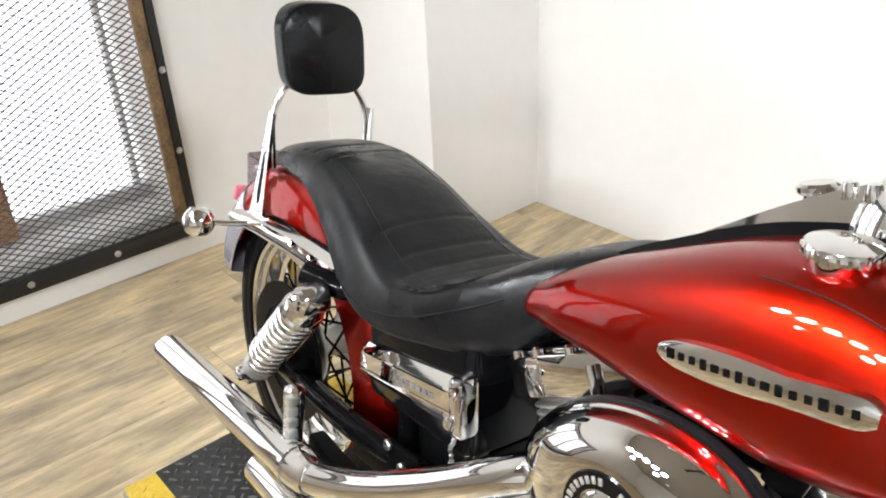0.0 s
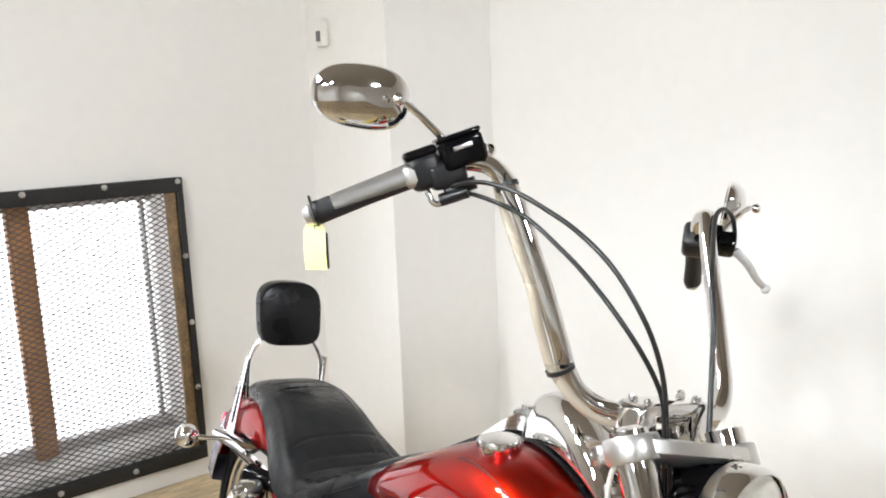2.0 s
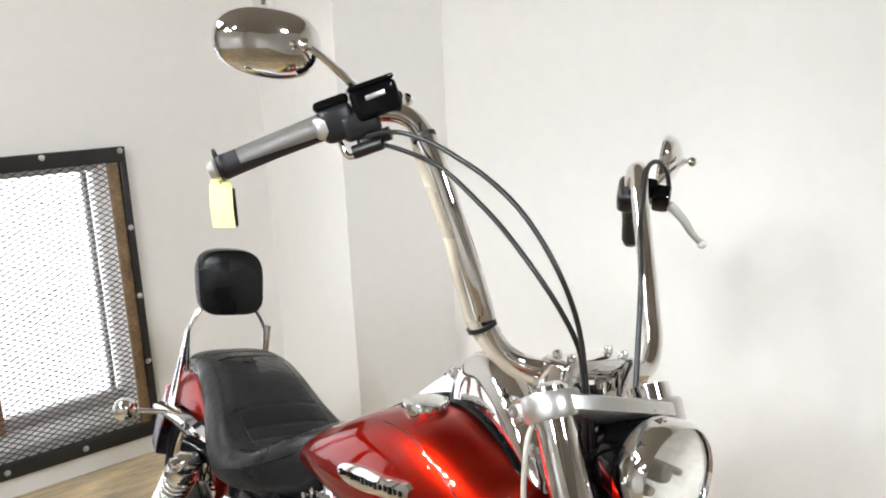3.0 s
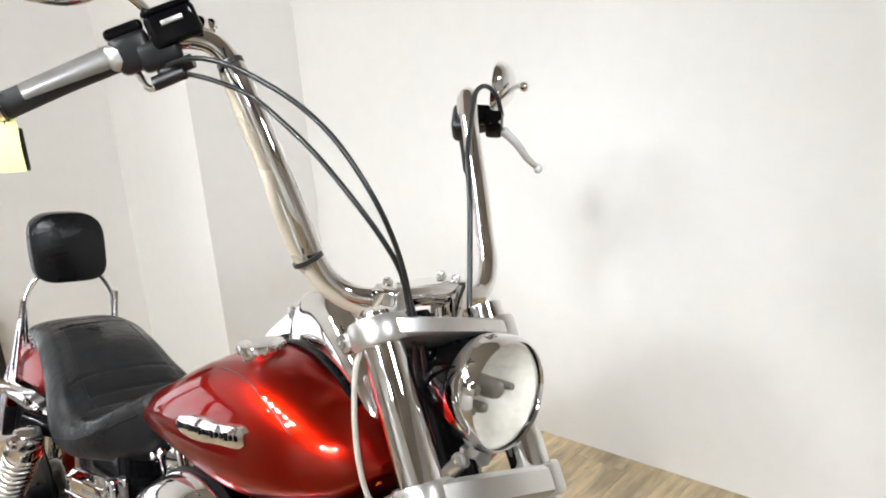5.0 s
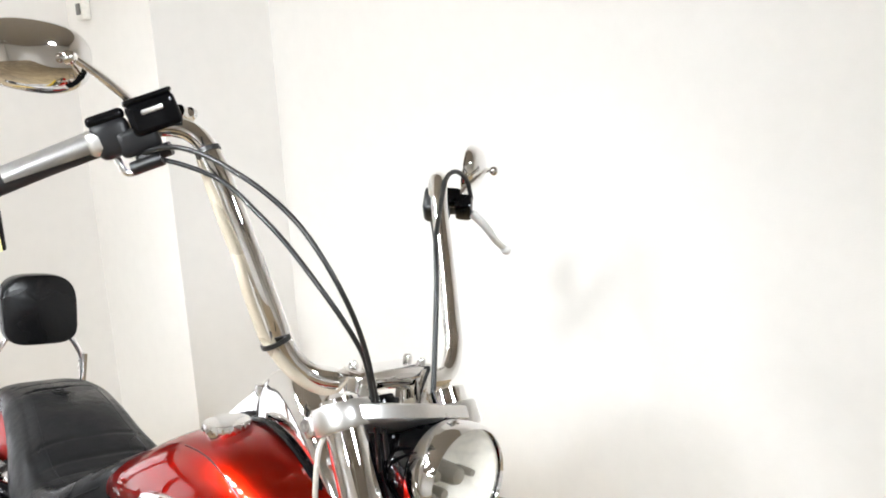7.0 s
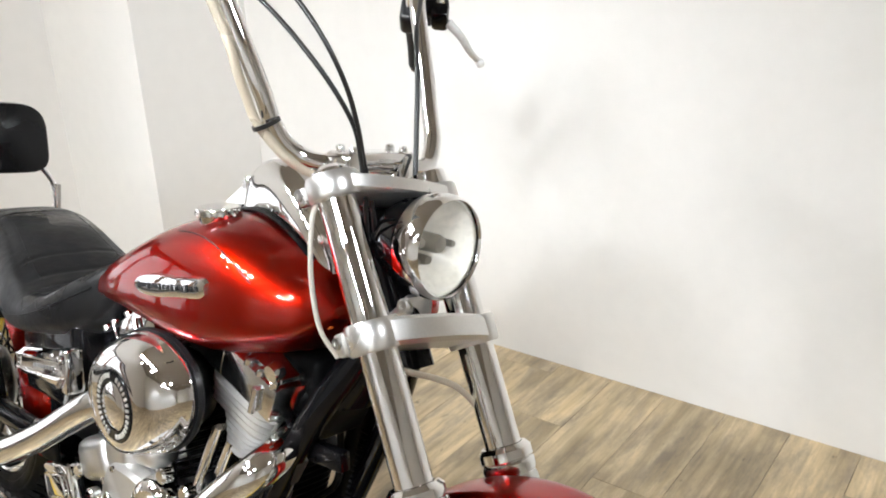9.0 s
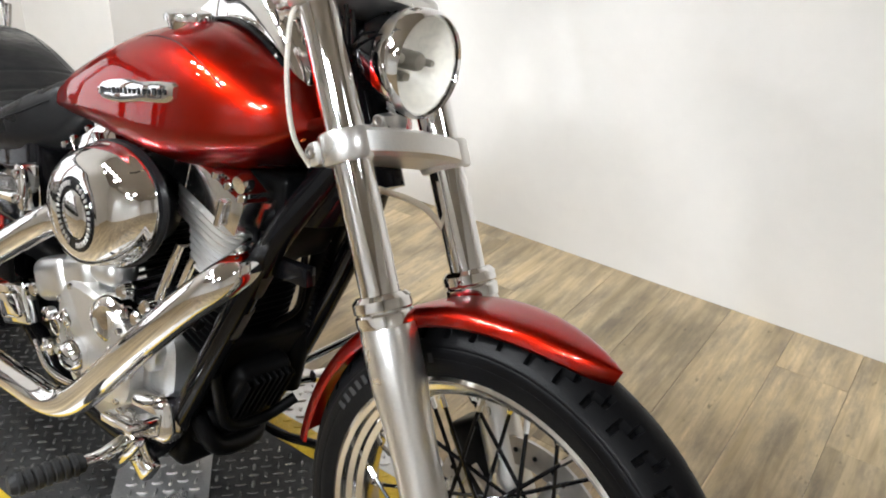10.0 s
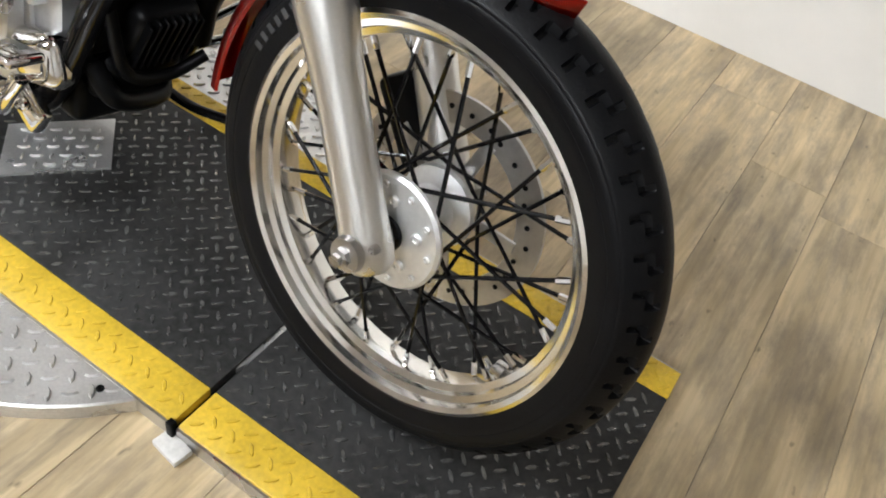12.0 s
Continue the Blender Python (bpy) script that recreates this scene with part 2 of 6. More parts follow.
def spline(points, per=8):
    """A smooth line through points (Catmull-Rom)."""
    p = [Vector(q) for q in points]
    p = [p[0] * 2 - p[1], *p, p[-1] * 2 - p[-2]]
    out = []
    for a, b, c, d in zip(p, p[1:], p[2:], p[3:]):
        for k in range(per):
            t = k / per
            out.append(0.5 * ((2 * b) + (c - a) * t + (2 * a - 5 * b + 4 * c - d) * t * t + (3 * b - a - 3 * c + d) * t ** 3))
    out.append(p[-2])
    return out


def tube(bm, points, radius, seg=14, per=8, smooth=True, squash=1.0):
    """A round bar along a line; radius: one number, or one for each end."""
    line = spline(points, per) if smooth and len(points) > 2 else [Vector(q) for q in points]
    radii = radius if isinstance(radius, (tuple, list)) else (radius, radius)
    side, loops = None, []
    for k, q in enumerate(line):
        way = (line[min(k + 1, len(line) - 1)] - line[max(k - 1, 0)]).normalized()
        if side is None:
            side = way.orthogonal().normalized()
        side = (side - way * side.dot(way)).normalized()
        up = way.cross(side)
        r = radii[0] + (radii[1] - radii[0]) * k / (len(line) - 1)
        loops.append([q + r * (math.cos(2 * math.pi * i / seg) * side + squash * math.sin(2 * math.pi * i / seg) * up) for i in range(seg)])
    return rings(bm, loops)


def ball(bm, centre, radius, scale=(1, 1, 1), u=20, v=12, turn=None):
    bmesh.ops.create_uvsphere(bm, u_segments=u, v_segments=v, radius=radius, matrix=Matrix.Translation(centre) @ (turn or Matrix()) @ Matrix.Diagonal((*scale, 1)))
    return bm


def bolt(bm, place, axis, radius=0.007, height=0.005):
    lathe(bm, [(0, 0), (radius, 0), (radius, height * 0.7), (radius * 0.8, height), (radius * 0.45, height), (radius * 0.45, height * 0.5), (0, height * 0.5)], place, axis, 12)
    return bm


def finish(bm, mats, sharp=38.0):
    bmesh.ops.recalc_face_normals(bm, faces=bm.faces[:])
    me = bpy.data.meshes.new("mesh")
    bm.to_mesh(me)
    bm.free()
    for m in mats if isinstance(mats, (list, tuple)) else (mats,):
        me.materials.append(m)
    me.shade_smooth()
    me.set_sharp_from_angle(angle=radians(sharp))
    return me


def part(name, bm, mats, parent=None, label="", sharp=38.0):
    """Links a bmesh as one mesh object under a thing or a part."""
    ob = new(name, finish(bm, mats, sharp))
    ob.parent = parent
    return tagged(ob, label)


def B():
    return bmesh.new()


def lerp_table(x, *knots):
    """Smooth interpolation through (x, value) knots."""
    if x <= knots[0][0]:
        return knots[0][1]
    n = len(knots)
    slope = [(v - u) / (b - a) for (a, u), (b, v) in zip(knots, knots[1:])]
    for i in range(n - 1):
        (a, u), (b, v) = knots[i], knots[i + 1]
        if x <= b:
            s0 = slope[i] if i == 0 else (slope[i - 1] + slope[i]) / 2
            s1 = slope[i] if i == n - 2 else (slope[i] + slope[i + 1]) / 2
            w = b - a
            t = (x - a) / w
            return (2 * t ** 3 - 3 * t * t + 1) * u + (t ** 3 - 2 * t * t + t) * w * s0 + (3 * t * t - 2 * t ** 3) * v + (t ** 3 - t * t) * w * s1
    return knots[-1][1]


# ---- room ----
def slab(name, x0, x1, y0, y1, z0, z1, mat, label, category):
    bm = B()
    box(bm, ((x0 + x1) / 2, (y0 + y1) / 2, (z0 + z1) / 2), (x1 - x0, y1 - y0, z1 - z0))
    ob = part(name, bm, mat)
    return tagged(ob, label, category, kind="structure")


floor = slab("floor", ROOM_X0 - 0.1, ROOM_X1 + 0.1, ROOM_Y0 - 0.1, ROOM_Y1 + 0.1, FLOOR_Z - 0.12, FLOOR_Z - 0.004, JOINT, "pale oak-look vinyl plank floor of a showroom", "floor")
slab("ceiling", ROOM_X0 - 0.25, ROOM_X1 + 0.25, ROOM_Y0 - 0.25, ROOM_Y1 + 0.25, CEIL, CEIL + 0.12, CEILING_PAINT, "plain grey-beige painted ceiling above the showroom", "ceiling")
slab("wall_north", ROOM_X0 - 0.15, ROOM_X1 + 0.15, ROOM_Y1, ROOM_Y1 + 0.15, FLOOR_Z - 0.12, CEIL, WALL, "smooth white painted wall beside the motorcycle", "wall")
# East and south walls are unseen; their tone is set for chrome reflections.
slab("wall_east", ROOM_X1, ROOM_X1 + 0.15, ROOM_Y0 - 0.15, ROOM_Y1, FLOOR_Z - 0.12, CEIL, WALL_FAR, "plain off-white wall added out of view to close the room", "wall")
slab("wall_south", ROOM_X0 - 0.15, ROOM_X1, ROOM_Y0 - 0.15, ROOM_Y0, FLOOR_Z - 0.12, CEIL, WALL_FAR, "plain off-white wall added out of view to close the room", "wall")
slab("wall_pier", ROOM_X0, -2.21, 0.985, ROOM_Y1, FLOOR_Z - 0.12, CEIL, WALL, "boxed-out white wall pier in the corner", "wall")

# window wall with an opening
WIN_Y0, WIN_Y1, WIN_Z0, WIN_Z1 = -1.52, 0.355, 0.115, 1.125


def wall_with_opening():
    bm = B()
    x = ROOM_X0 - 0.15
    for y0, y1, z0, z1 in ((ROOM_Y0, WIN_Y0, FLOOR_Z - 0.12, CEIL), (WIN_Y1, ROOM_Y1, FLOOR_Z - 0.12, CEIL), (WIN_Y0, WIN_Y1, FLOOR_Z - 0.12, WIN_Z0), (WIN_Y0, WIN_Y1, WIN_Z1, CEIL)):
        box(bm, (x + 0.0, (y0 + y1) / 2, (z0 + z1) / 2), (0.30, y1 - y0, z1 - z0))
    bmesh.ops.remove_doubles(bm, verts=bm.verts[:], dist=1e-5)
    return tagged(part("wall_west", bm, WALL), "white painted wall around a low guarded window", "wall", kind="structure")


wall_with_opening()


def window():
    root = tagged(new("window_1"), "low bright window with brown mullion behind a mesh guard", "window", kind="structure")
    gx = -3.02
    bm = B()
    box(bm, (gx + 0.10, (WIN_Y0 + WIN_Y1) / 2, WIN_Z0 + 0.011), (0.25, WIN_Y1 - WIN_Y0 - 0.004, 0.02), bevel=0.003)
    part("window_sill", bm, SILL_WHITE, root, "dusty pale window sill")
    for y0, y1, z0, z1, mat, lab in ((WIN_Y0, WIN_Y1, WIN_Z0 + 0.022, WIN_Z0 + 0.062, VINYL, "grey bottom rail"), (WIN_Y0, WIN_Y1, WIN_Z1 - 0.05, WIN_Z1, VINYL, "grey head rail"),
                                     (WIN_Y1 - 0.045, WIN_Y1 - 0.030, WIN_Z0 + 0.064, WIN_Z1 - 0.052, VINYL, "grey side rail")):
        bm = B()
        box(bm, (gx, (y0 + y1) / 2, (z0 + z1) / 2), (0.05, y1 - y0, z1 - z0), bevel=0.004)
        part("window_frame", bm, mat, root, lab)
    for yc in (-0.135, -0.80, -1.42):
        bm = B()
        box(bm, (gx + 0.03, yc, (WIN_Z0 + WIN_Z1) / 2), (0.07, 0.078, WIN_Z1 - WIN_Z0 - 0.048), bevel=0.005)
        box(bm, (gx + 0.067, yc, (WIN_Z0 + WIN_Z1) / 2), (0.012, 0.05, WIN_Z1 - WIN_Z0 - 0.06), bevel=0.003)
        part("mullion", bm, WOOD, root, "brown stained wooden mullion")
    bm = B()
    box(bm, (gx - 0.005, (WIN_Y0 + WIN_Y1) / 2, (WIN_Z0 + WIN_Z1) / 2), (0.005, WIN_Y1 - WIN_Y0 - 0.06, WIN_Z1 - WIN_Z0 - 0.1))
    pane = part("pane", bm, GLASS, root)
    pane.visible_shadow = False
    return root


window()
bm = B()
box(bm, (-3.6, -0.5, 0.7), (0.02, 7.0, 3.2))
tagged(part("backdrop", bm, DAYLIGHT), "white daylight outside the window", "backdrop", kind="structure")


def wood_block():
    bm = B()
    box(bm, (-2.965, -0.47, 0.185), (0.05, 0.07, 0.10), bevel=0.004)
    box(bm, (-2.938, -0.47, 0.185), (0.006, 0.05, 0.08), bevel=0.002)
    return tagged(part("wood_block", bm, WOOD), "dark brown wooden block standing on the window sill", "block")


wood_block()


def window_guard():
    """Angle-iron frame with bolts, worn inner edge and an expanded-metal sheet."""
    root = tagged(new("window_guard"), "black angle-iron window guard filled with expanded metal mesh", "window guard")
    x = ROOM_X0
    y0, y1, z0, z1, w = -1.57, 0.404, 0.046, 1.170, 0.055
    for name, ya, yb, za, zb in (("top_bar", y0, y1, z1 - w, z1), ("bottom_bar", y0, y1, z0, z0 + w), ("right_bar", y1 - 0.026, y1, z0 + w, z1 - w), ("left_bar", y0, y0 + w, z0 + w, z1 - w)):
        bm = B()
        box(bm, (x + 0.015, (ya + yb) / 2, (za + zb) / 2), (0.030, yb - ya, zb - za), bevel=0.003)
        part(name, bm, IRON, root)
    bm = B()
    box(bm, (x + 0.011, y1 - 0.047, (z0 + z1) / 2), (0.022, 0.040, z1 - z0 - 2 * w), bevel=0.004)
    part("edge_strip", bm, RUST, root, "worn brown inner edge strip")
    for yc, zc in [(y1 - 0.018 - 0.265 * k, z1 - 0.014) for k in range(7)] + [(y1 - 0.018 - 0.265 * k, z0 + 0.028) for k in range(1, 7)] + [(y1 - 0.015, z1 - 0.30 - 0.262 * k) for k in range(3)]:
        bm = B()
        ball(bm, (x + 0.030, yc, zc), 0.011, (0.45, 1, 1), 12, 8)
        part("bolt", bm, STEEL, root, "round zinc bolt head")
    # expanded metal: slanted strands between staggered knots
    bm = B()
    ya, yb, za, zb = y0 + w, y1 - 0.064, z0 + w - 0.004, z1 - w + 0.004
    py, pz, t = 0.0385, 0.0210, 0.0016
    rows = int((zb - za) / (pz / 2)) + 1
    cols = int((yb - ya) / py) + 1
    sx = x + 0.012
    for r in range(rows - 1):
        z = za + r * pz / 2
        for c in range(cols):
            ym = ya + (c + 0.5 * (r % 2)) * py
            for s in (-1, 1):
                yn = ym + s * py / 2
                if yn < ya or yn > yb or ym > yb:
                    continue
                a, b = Vector((sx - 0.002, ym, z)), Vector((sx + 0.002, yn, z + pz / 2))
                d = (b - a).normalized()
                k = d.cross(Vector((1, 0, 0))) * t
                e = Vector((0.0018, 0, 0))
                v = [bm.verts.new(p) for p in (a - k - e, a + k - e, b + k - e, b - k - e, a - k + e, a + k + e, b + k + e, b - k + e)]
                for f in ((3, 2, 1, 0), (4, 5, 6, 7), (1, 2, 6, 5), (0, 4, 7, 3)):
                    bm.faces.new([v[i] for i in f])
    me = bpy.data.meshes.new("mesh")
    bm.to_mesh(me)
    bm.free()
    me.materials.append(MESH_IRON)
    ob = new("expanded_mesh", me)
    ob.parent = root
    tagged(ob, "black diamond expanded metal mesh", kind="stuff")
    return root


window_guard()


def alarm_box():
    root = tagged(new("alarm_sensor"), "small white plastic alarm sensor high on the wall", "alarm sensor")
    bm = B()
    box(bm, (-2.63, 0.968, 1.70), (0.058, 0.034, 0.108), bevel=0.010, segments=3)
    part("case", bm, BONE, root)
    bm = B()
    box(bm, (-2.63, 0.950, 1.685), (0.030, 0.006, 0.040), bevel=0.002)
    part("lens_window", bm, GREY, root, "small grey lens window")
    return root


alarm_box()


def unseen_spot(x, y, aim, watts, cone=54.0, soft=0.11):
    """A round spot head on a stem below the ceiling, with a bright face."""
    root = tagged(new("unseen_spotlight"), "white spotlight placed out of view under the ceiling", "spotlight", group="track spotlights")
    head = Vector((x, y, CEIL - 0.22))
    d = (Vector(aim) - head).normalized()
    bm = B()
    tube(bm, [(x, y, CEIL), (x, y, CEIL - 0.16)], 0.010, 10, smooth=False)
    part("stem", bm, BONE, root)
    bm = B()
    lathe(bm, [(0, -0.10), (0.050, -0.10), (0.062, -0.06), (0.066, 0.05), (0.060, 0.05), (0.058, 0.030), (0, 0.028)], head, d, 32)
    part("head", bm, BONE, root)
    bm = B()
    lathe(bm, [(0, 0.030), (0.057, 0.030), (0.057, 0.034), (0, 0.036)], head, d, 32)
    part("face", bm, LAMP_GLOW, root, "glowing lamp face")
    data = bpy.data.lights.new("lamp", "SPOT")
    data.spot_size, data.spot_blend, data.shadow_soft_size, data.energy, data.color = radians(cone), 0.75, soft, watts, LAMP_TINT
    new("lamp", data).matrix_world = look(head + d * 0.065, head + d)
    return root


# The last four are added to light the unseen walls that the chrome reflects.
for lx, ly, ax, ay, az, power in ((-2.50, -1.00, -1.10, 0.75, 0.0, 1.6), (-2.20, -1.20, -0.45, 0.65, 0.0, 1.6), (-1.90, -1.40, 0.10, 1.00, 0.50, 1.15), (-1.60, -1.60, 0.50, 1.00, 0.40, 0.6), (-1.30, -1.80, 0.85, 0.40, -0.03, 2.3),
                                  (-2.55, -1.90, -1.90, 0.80, 0.05, 1.0), (-1.60, -2.30, -1.30, 0.50, 0.05, 1.2),
                                  (-1.2, -2.9, -1.0, -4.2, 0.9, 2.8), (0.4, -2.9, 0.6, -4.2, 0.9, 2.8), (1.8, -2.9, 2.0, -4.2, 0.9, 2.8), (1.8, -2.4, 3.6, -2.2, 0.9, 2.2)):
    unseen_spot(lx, ly, (ax, ay, az), LAMP_WATTS * power)
# Two wide spots added to even out the corner.
for lx, ly, ax, ay, az, power in ((0.75, -2.5, -2.5, 0.95, 0.75, 2.5), (0.0, -3.3, -2.6, 0.55, 0.75, 2.5)):
    unseen_spot(lx, ly, (ax, ay, az), LAMP_WATTS * power, 66.0)
# Spot added to brighten the east-facing wall and pier faces.
unseen_spot(2.3, -0.25, (-2.6, 0.75, 0.85), LAMP_WATTS * 3.5, 40.0, 0.20)
for lx in (-0.10, 0.35, 0.85):
    unseen_spot(lx, -3.9, (-0.6, 1.2, 0.7), LAMP_WATTS * 2.0, 48.0, 0.06)


# ---- lift ----
def lozenges(bm, inside, x0, x1, y0, y1, z, pitch=0.034, length=0.024, width=0.0062, height=0.0021):
    """Raised tread bars in two alternating directions."""
    nx, ny = int((x1 - x0) / pitch) + 1, int((y1 - y0) / pitch) + 1
    for i in range(nx * 2):
        for j in range(ny):
            cx = x0 + i * pitch / 2
            cy = y0 + (j + 0.5 * (i % 2)) * pitch
            if not inside(cx, cy):
                continue
            a = radians(45 if i % 2 else -45)
            ux, uy = math.cos(a), math.sin(a)
            half, side = length / 2, width / 2
            base = [(half, 0), (half * 0.5, side), (-half * 0.5, side), (-half, 0), (-half * 0.5, -side), (half * 0.5, -side)]
            low = [bm.verts.new((cx + ux * p - uy * q, cy + uy * p + ux * q, z - 0.0005)) for p, q in base]
            top = [bm.verts.new((cx + 0.72 * (ux * p - uy * q), cy + 0.72 * (uy * p + ux * q), z + height)) for p, q in base]
            bm.faces.new(top)
            for k in range(6):
                bm.faces.new((low[k], low[(k + 1) % 6], top[(k + 1) % 6], top[k]))
    return bm


LIFT_X0, LIFT_X1, LIFT_Y0, LIFT_Y1, STRIPE, SEAM = -1.823, 0.378, -0.262, 0.306, 0.072, -0.168


def lift():
    root = tagged(new("motorcycle_lift"), "low black checker-plate lift table with yellow painted edges", "lift")
    yn, yf = LIFT_Y0 + STRIPE, LIFT_Y1 - STRIPE * 0.9
    for x0, x1 in ((LIFT_X0, SEAM - 0.005), (SEAM + 0.005, LIFT_X1)):
        bm = B()
        box(bm, ((x0 + x1) / 2, (yn + yf) / 2, -0.0165), (x1 - x0, yf - yn, 0.033), bevel=0.0015)
        deck = part("deck_plate", bm, PLATE_BLACK, root, "black worn checker-plate deck")
        bm = B()
        lozenges(bm, lambda x, y: x0 + 0.012 < x < x1 - 0.012 and yn + 0.010 < y < yf - 0.010, x0, x1, yn, yf, 0.0)
        tagged(part("tread", bm, TREAD_BLACK, deck, sharp=15), kind="stuff")
        for a, b in ((LIFT_Y0, yn - 0.0005), (yf + 0.0005, LIFT_Y1)):
            bm = B()
            box(bm, ((x0 + x1) / 2, (a + b) / 2, -0.0163), (x1 - x0, b - a, 0.033), bevel=0.002)
            edge = part("edge_plate", bm, YELLOW, root, "yellow painted edge strip")
            bm = B()
            lozenges(bm, lambda x, y: x0 + 0.012 < x < x1 - 0.012 and a + 0.009 < y < b - 0.009, x0, x1, a, b, 0.0002)
            tagged(part("tread", bm, YELLOW, edge, sharp=15), kind="stuff")
            bm = B()
            ys = a - 0.0025 if a == LIFT_Y0 else b + 0.0025
            box(bm, ((x0 + x1) / 2, ys, -0.019), (x1 - x0, 0.004, 0.030))
            part("side_skirt", bm, STEEL, root, "bare steel side skirt")
    # diagonal aluminium patch let into the deck
    bm = B()
    ca, cb, cc = Vector((-0.73, 0.127)), Vector((-0.63, 0.03)), Vector((-0.745, -0.11))
    cd = ca + cc - cb
    low = [bm.verts.new((p.x, p.y, 0.0)) for p in (ca, cb, cc, cd)]
    top = [bm.verts.new((p.x, p.y, 0.005)) for p in (ca, cb, cc, cd)]
    bm.faces.new(top)
    for k in range(4):
        bm.faces.new((low[k], low[(k + 1) % 4], top[(k + 1) % 4], top[k]))
    patch = part("patch_plate", bm, PLATE_ALU, root, "bright aluminium checker-plate patch")
    bm = B()
    e1, e2 = cb - ca, cd - ca
    m = Matrix(((e1.x, e2.x), (e1.y, e2.y))).inverted()

    def in_patch(x, y):
        u = m @ (Vector((x, y)) - ca)
        return 0.06 < u.x < 0.94 and 0.06 < u.y < 0.94

    lozenges(bm, in_patch, -0.86, -0.62, -0.12, 0.14, 0.005, height=0.0045)
    tagged(part("tread", bm, PLATE_ALU, patch, sharp=15), kind="stuff")
    bm = B()
    box(bm, (SEAM - 0.004, LIFT_Y0 - 0.004, -0.012), (0.012, 0.012, 0.036), bevel=0.002)
    part("hinge_pin", bm, BLACK_MATT, root, "black hinge pin")
    bm = B()
    box(bm, (SEAM + 0.010, LIFT_Y0 - 0.018, FLOOR_Z + 0.007), (0.050, 0.030, 0.012), Matrix.Rotation(radians(-8), 4, "Z"), 0.002)
    part("hinge_pad", bm, SILL_WHITE, root, "small pale pad under the hinge")
    bm = B()
    box(bm, (SEAM, (LIFT_Y0 + LIFT_Y1) / 2, -0.025), (0.03, LIFT_Y1 - LIFT_Y0 - 0.01, 0.016))
    part("cross_bar", bm, BLACK_MATT, root)
    return root


lift()


def turntable():
    """Round aluminium pad below the lift, seen on both sides of it."""
    root = tagged(new("turntable"), "round aluminium checker-plate turntable under the lift", "turntable")
    cx, cy, r, top = -0.62, 0.02, 0.475, -0.005
    bm = B()
    lathe(bm, [(0, FLOOR_Z), (r, FLOOR_Z), (r, top - 0.003), (r - 0.003, top), (0, top)], (cx, cy, 0), steps=96)
    disc = part("disc", bm, PLATE_ALU, root)
    bm = B()
    lozenges(bm, lambda x, y: (x - cx) ** 2 + (y - cy) ** 2 < (r - 0.012) ** 2 and not LIFT_Y0 - 0.01 < y < LIFT_Y1 + 0.01, cx - r, cx + r, cy - r, cy + r, top, 0.040, 0.026, 0.008, 0.0042)
    tagged(part("tread", bm, PLATE_ALU, disc, sharp=15), kind="stuff")
    bm = B()
    bolt(bm, (-0.29, -0.285, top), (0, 0, 1), 0.006, 0.003)
    part("screw", bm, BLACK_MATT, disc)
    return root


# ---- motorcycle ----
bike = tagged(new("motorcycle"), "red and chrome cruiser motorcycle leaning on its stand", "motorcycle")
bike.matrix_world = pose(-0.0035, -0.0526, 0.0021, -10.08, 0, -6.087)
HUB = Vector((0, -0.005, 0.327))
RAKE = Vector((-0.476, 0, 0.880)).normalized()   # up the fork
FORE = Vector((0.880, 0, 0.476)).normalized()    # square to the fork, ahead


def fork_at(s, y=0.0, f=0.0):
    return HUB + RAKE * s + FORE * f + Vector((0, y * 0.95, 0))


def tyre(parent, c, R, hw, rim, cells, label):
    """A tyre whose shoulder carries hooked grooves."""
    prof = []
    n_crown = 64
    for k in range(n_crown + 1):
        s = -1 + 2 * k / n_crown
        prof.append((R - 0.62 * hw * abs(s) ** 2.1, s * hw * 0.96, s))
    wall = [(R - 0.66 * hw, 0.975), (R - 0.70 * hw, 0.972), (R - 0.73 * hw, 0.992), (R - 0.85 * hw, 1.0), (R - 0.98 * hw, 0.990), (R - 1.00 * hw, 0.975), (R - 1.04 * hw, 0.980), (R - 1.2 * hw, 0.95), (rim + 0.006, 0.88), (rim - 0.003, 0.85)]
    prof = [(r, -f * hw, -2) for r, f in reversed(wall)] + prof + [(r, f * hw, 2) for r, f in wall]
    steps = cells * 22
    bm = B()
    rows = []
    for k in range(steps):
        a = 2 * math.pi * k / steps
        row = []
        for r, y, s in prof:
            u = abs(s)
            if u < 1:
                p = (k / 22 + (0.5 if s > 0 else 0.0)) % 1.0
                slot = 0.55 < u < 0.86 and abs(p - 0.25) < 0.080
                hook = abs(u - 0.58) < 0.055 and 0.19 < p < 0.72
                mid = 0.30 < u < 0.60 and abs(p - 0.66) < 0.080
                if slot or hook or mid:
                    r -= 0.0105
            row.append(bm.verts.new((c.x + r * math.sin(a), c.y + y, c.z + r * math.cos(a))))
        rows.append(row)
    for k in range(steps):
        a, b = rows[k], rows[(k + 1) % steps]
        for i in range(len(prof) - 1):
            bm.faces.new((a[i], a[i + 1], b[i + 1], b[i]))
    t = part("tyre", bm, RUBBER, parent, label, 30)
    return t


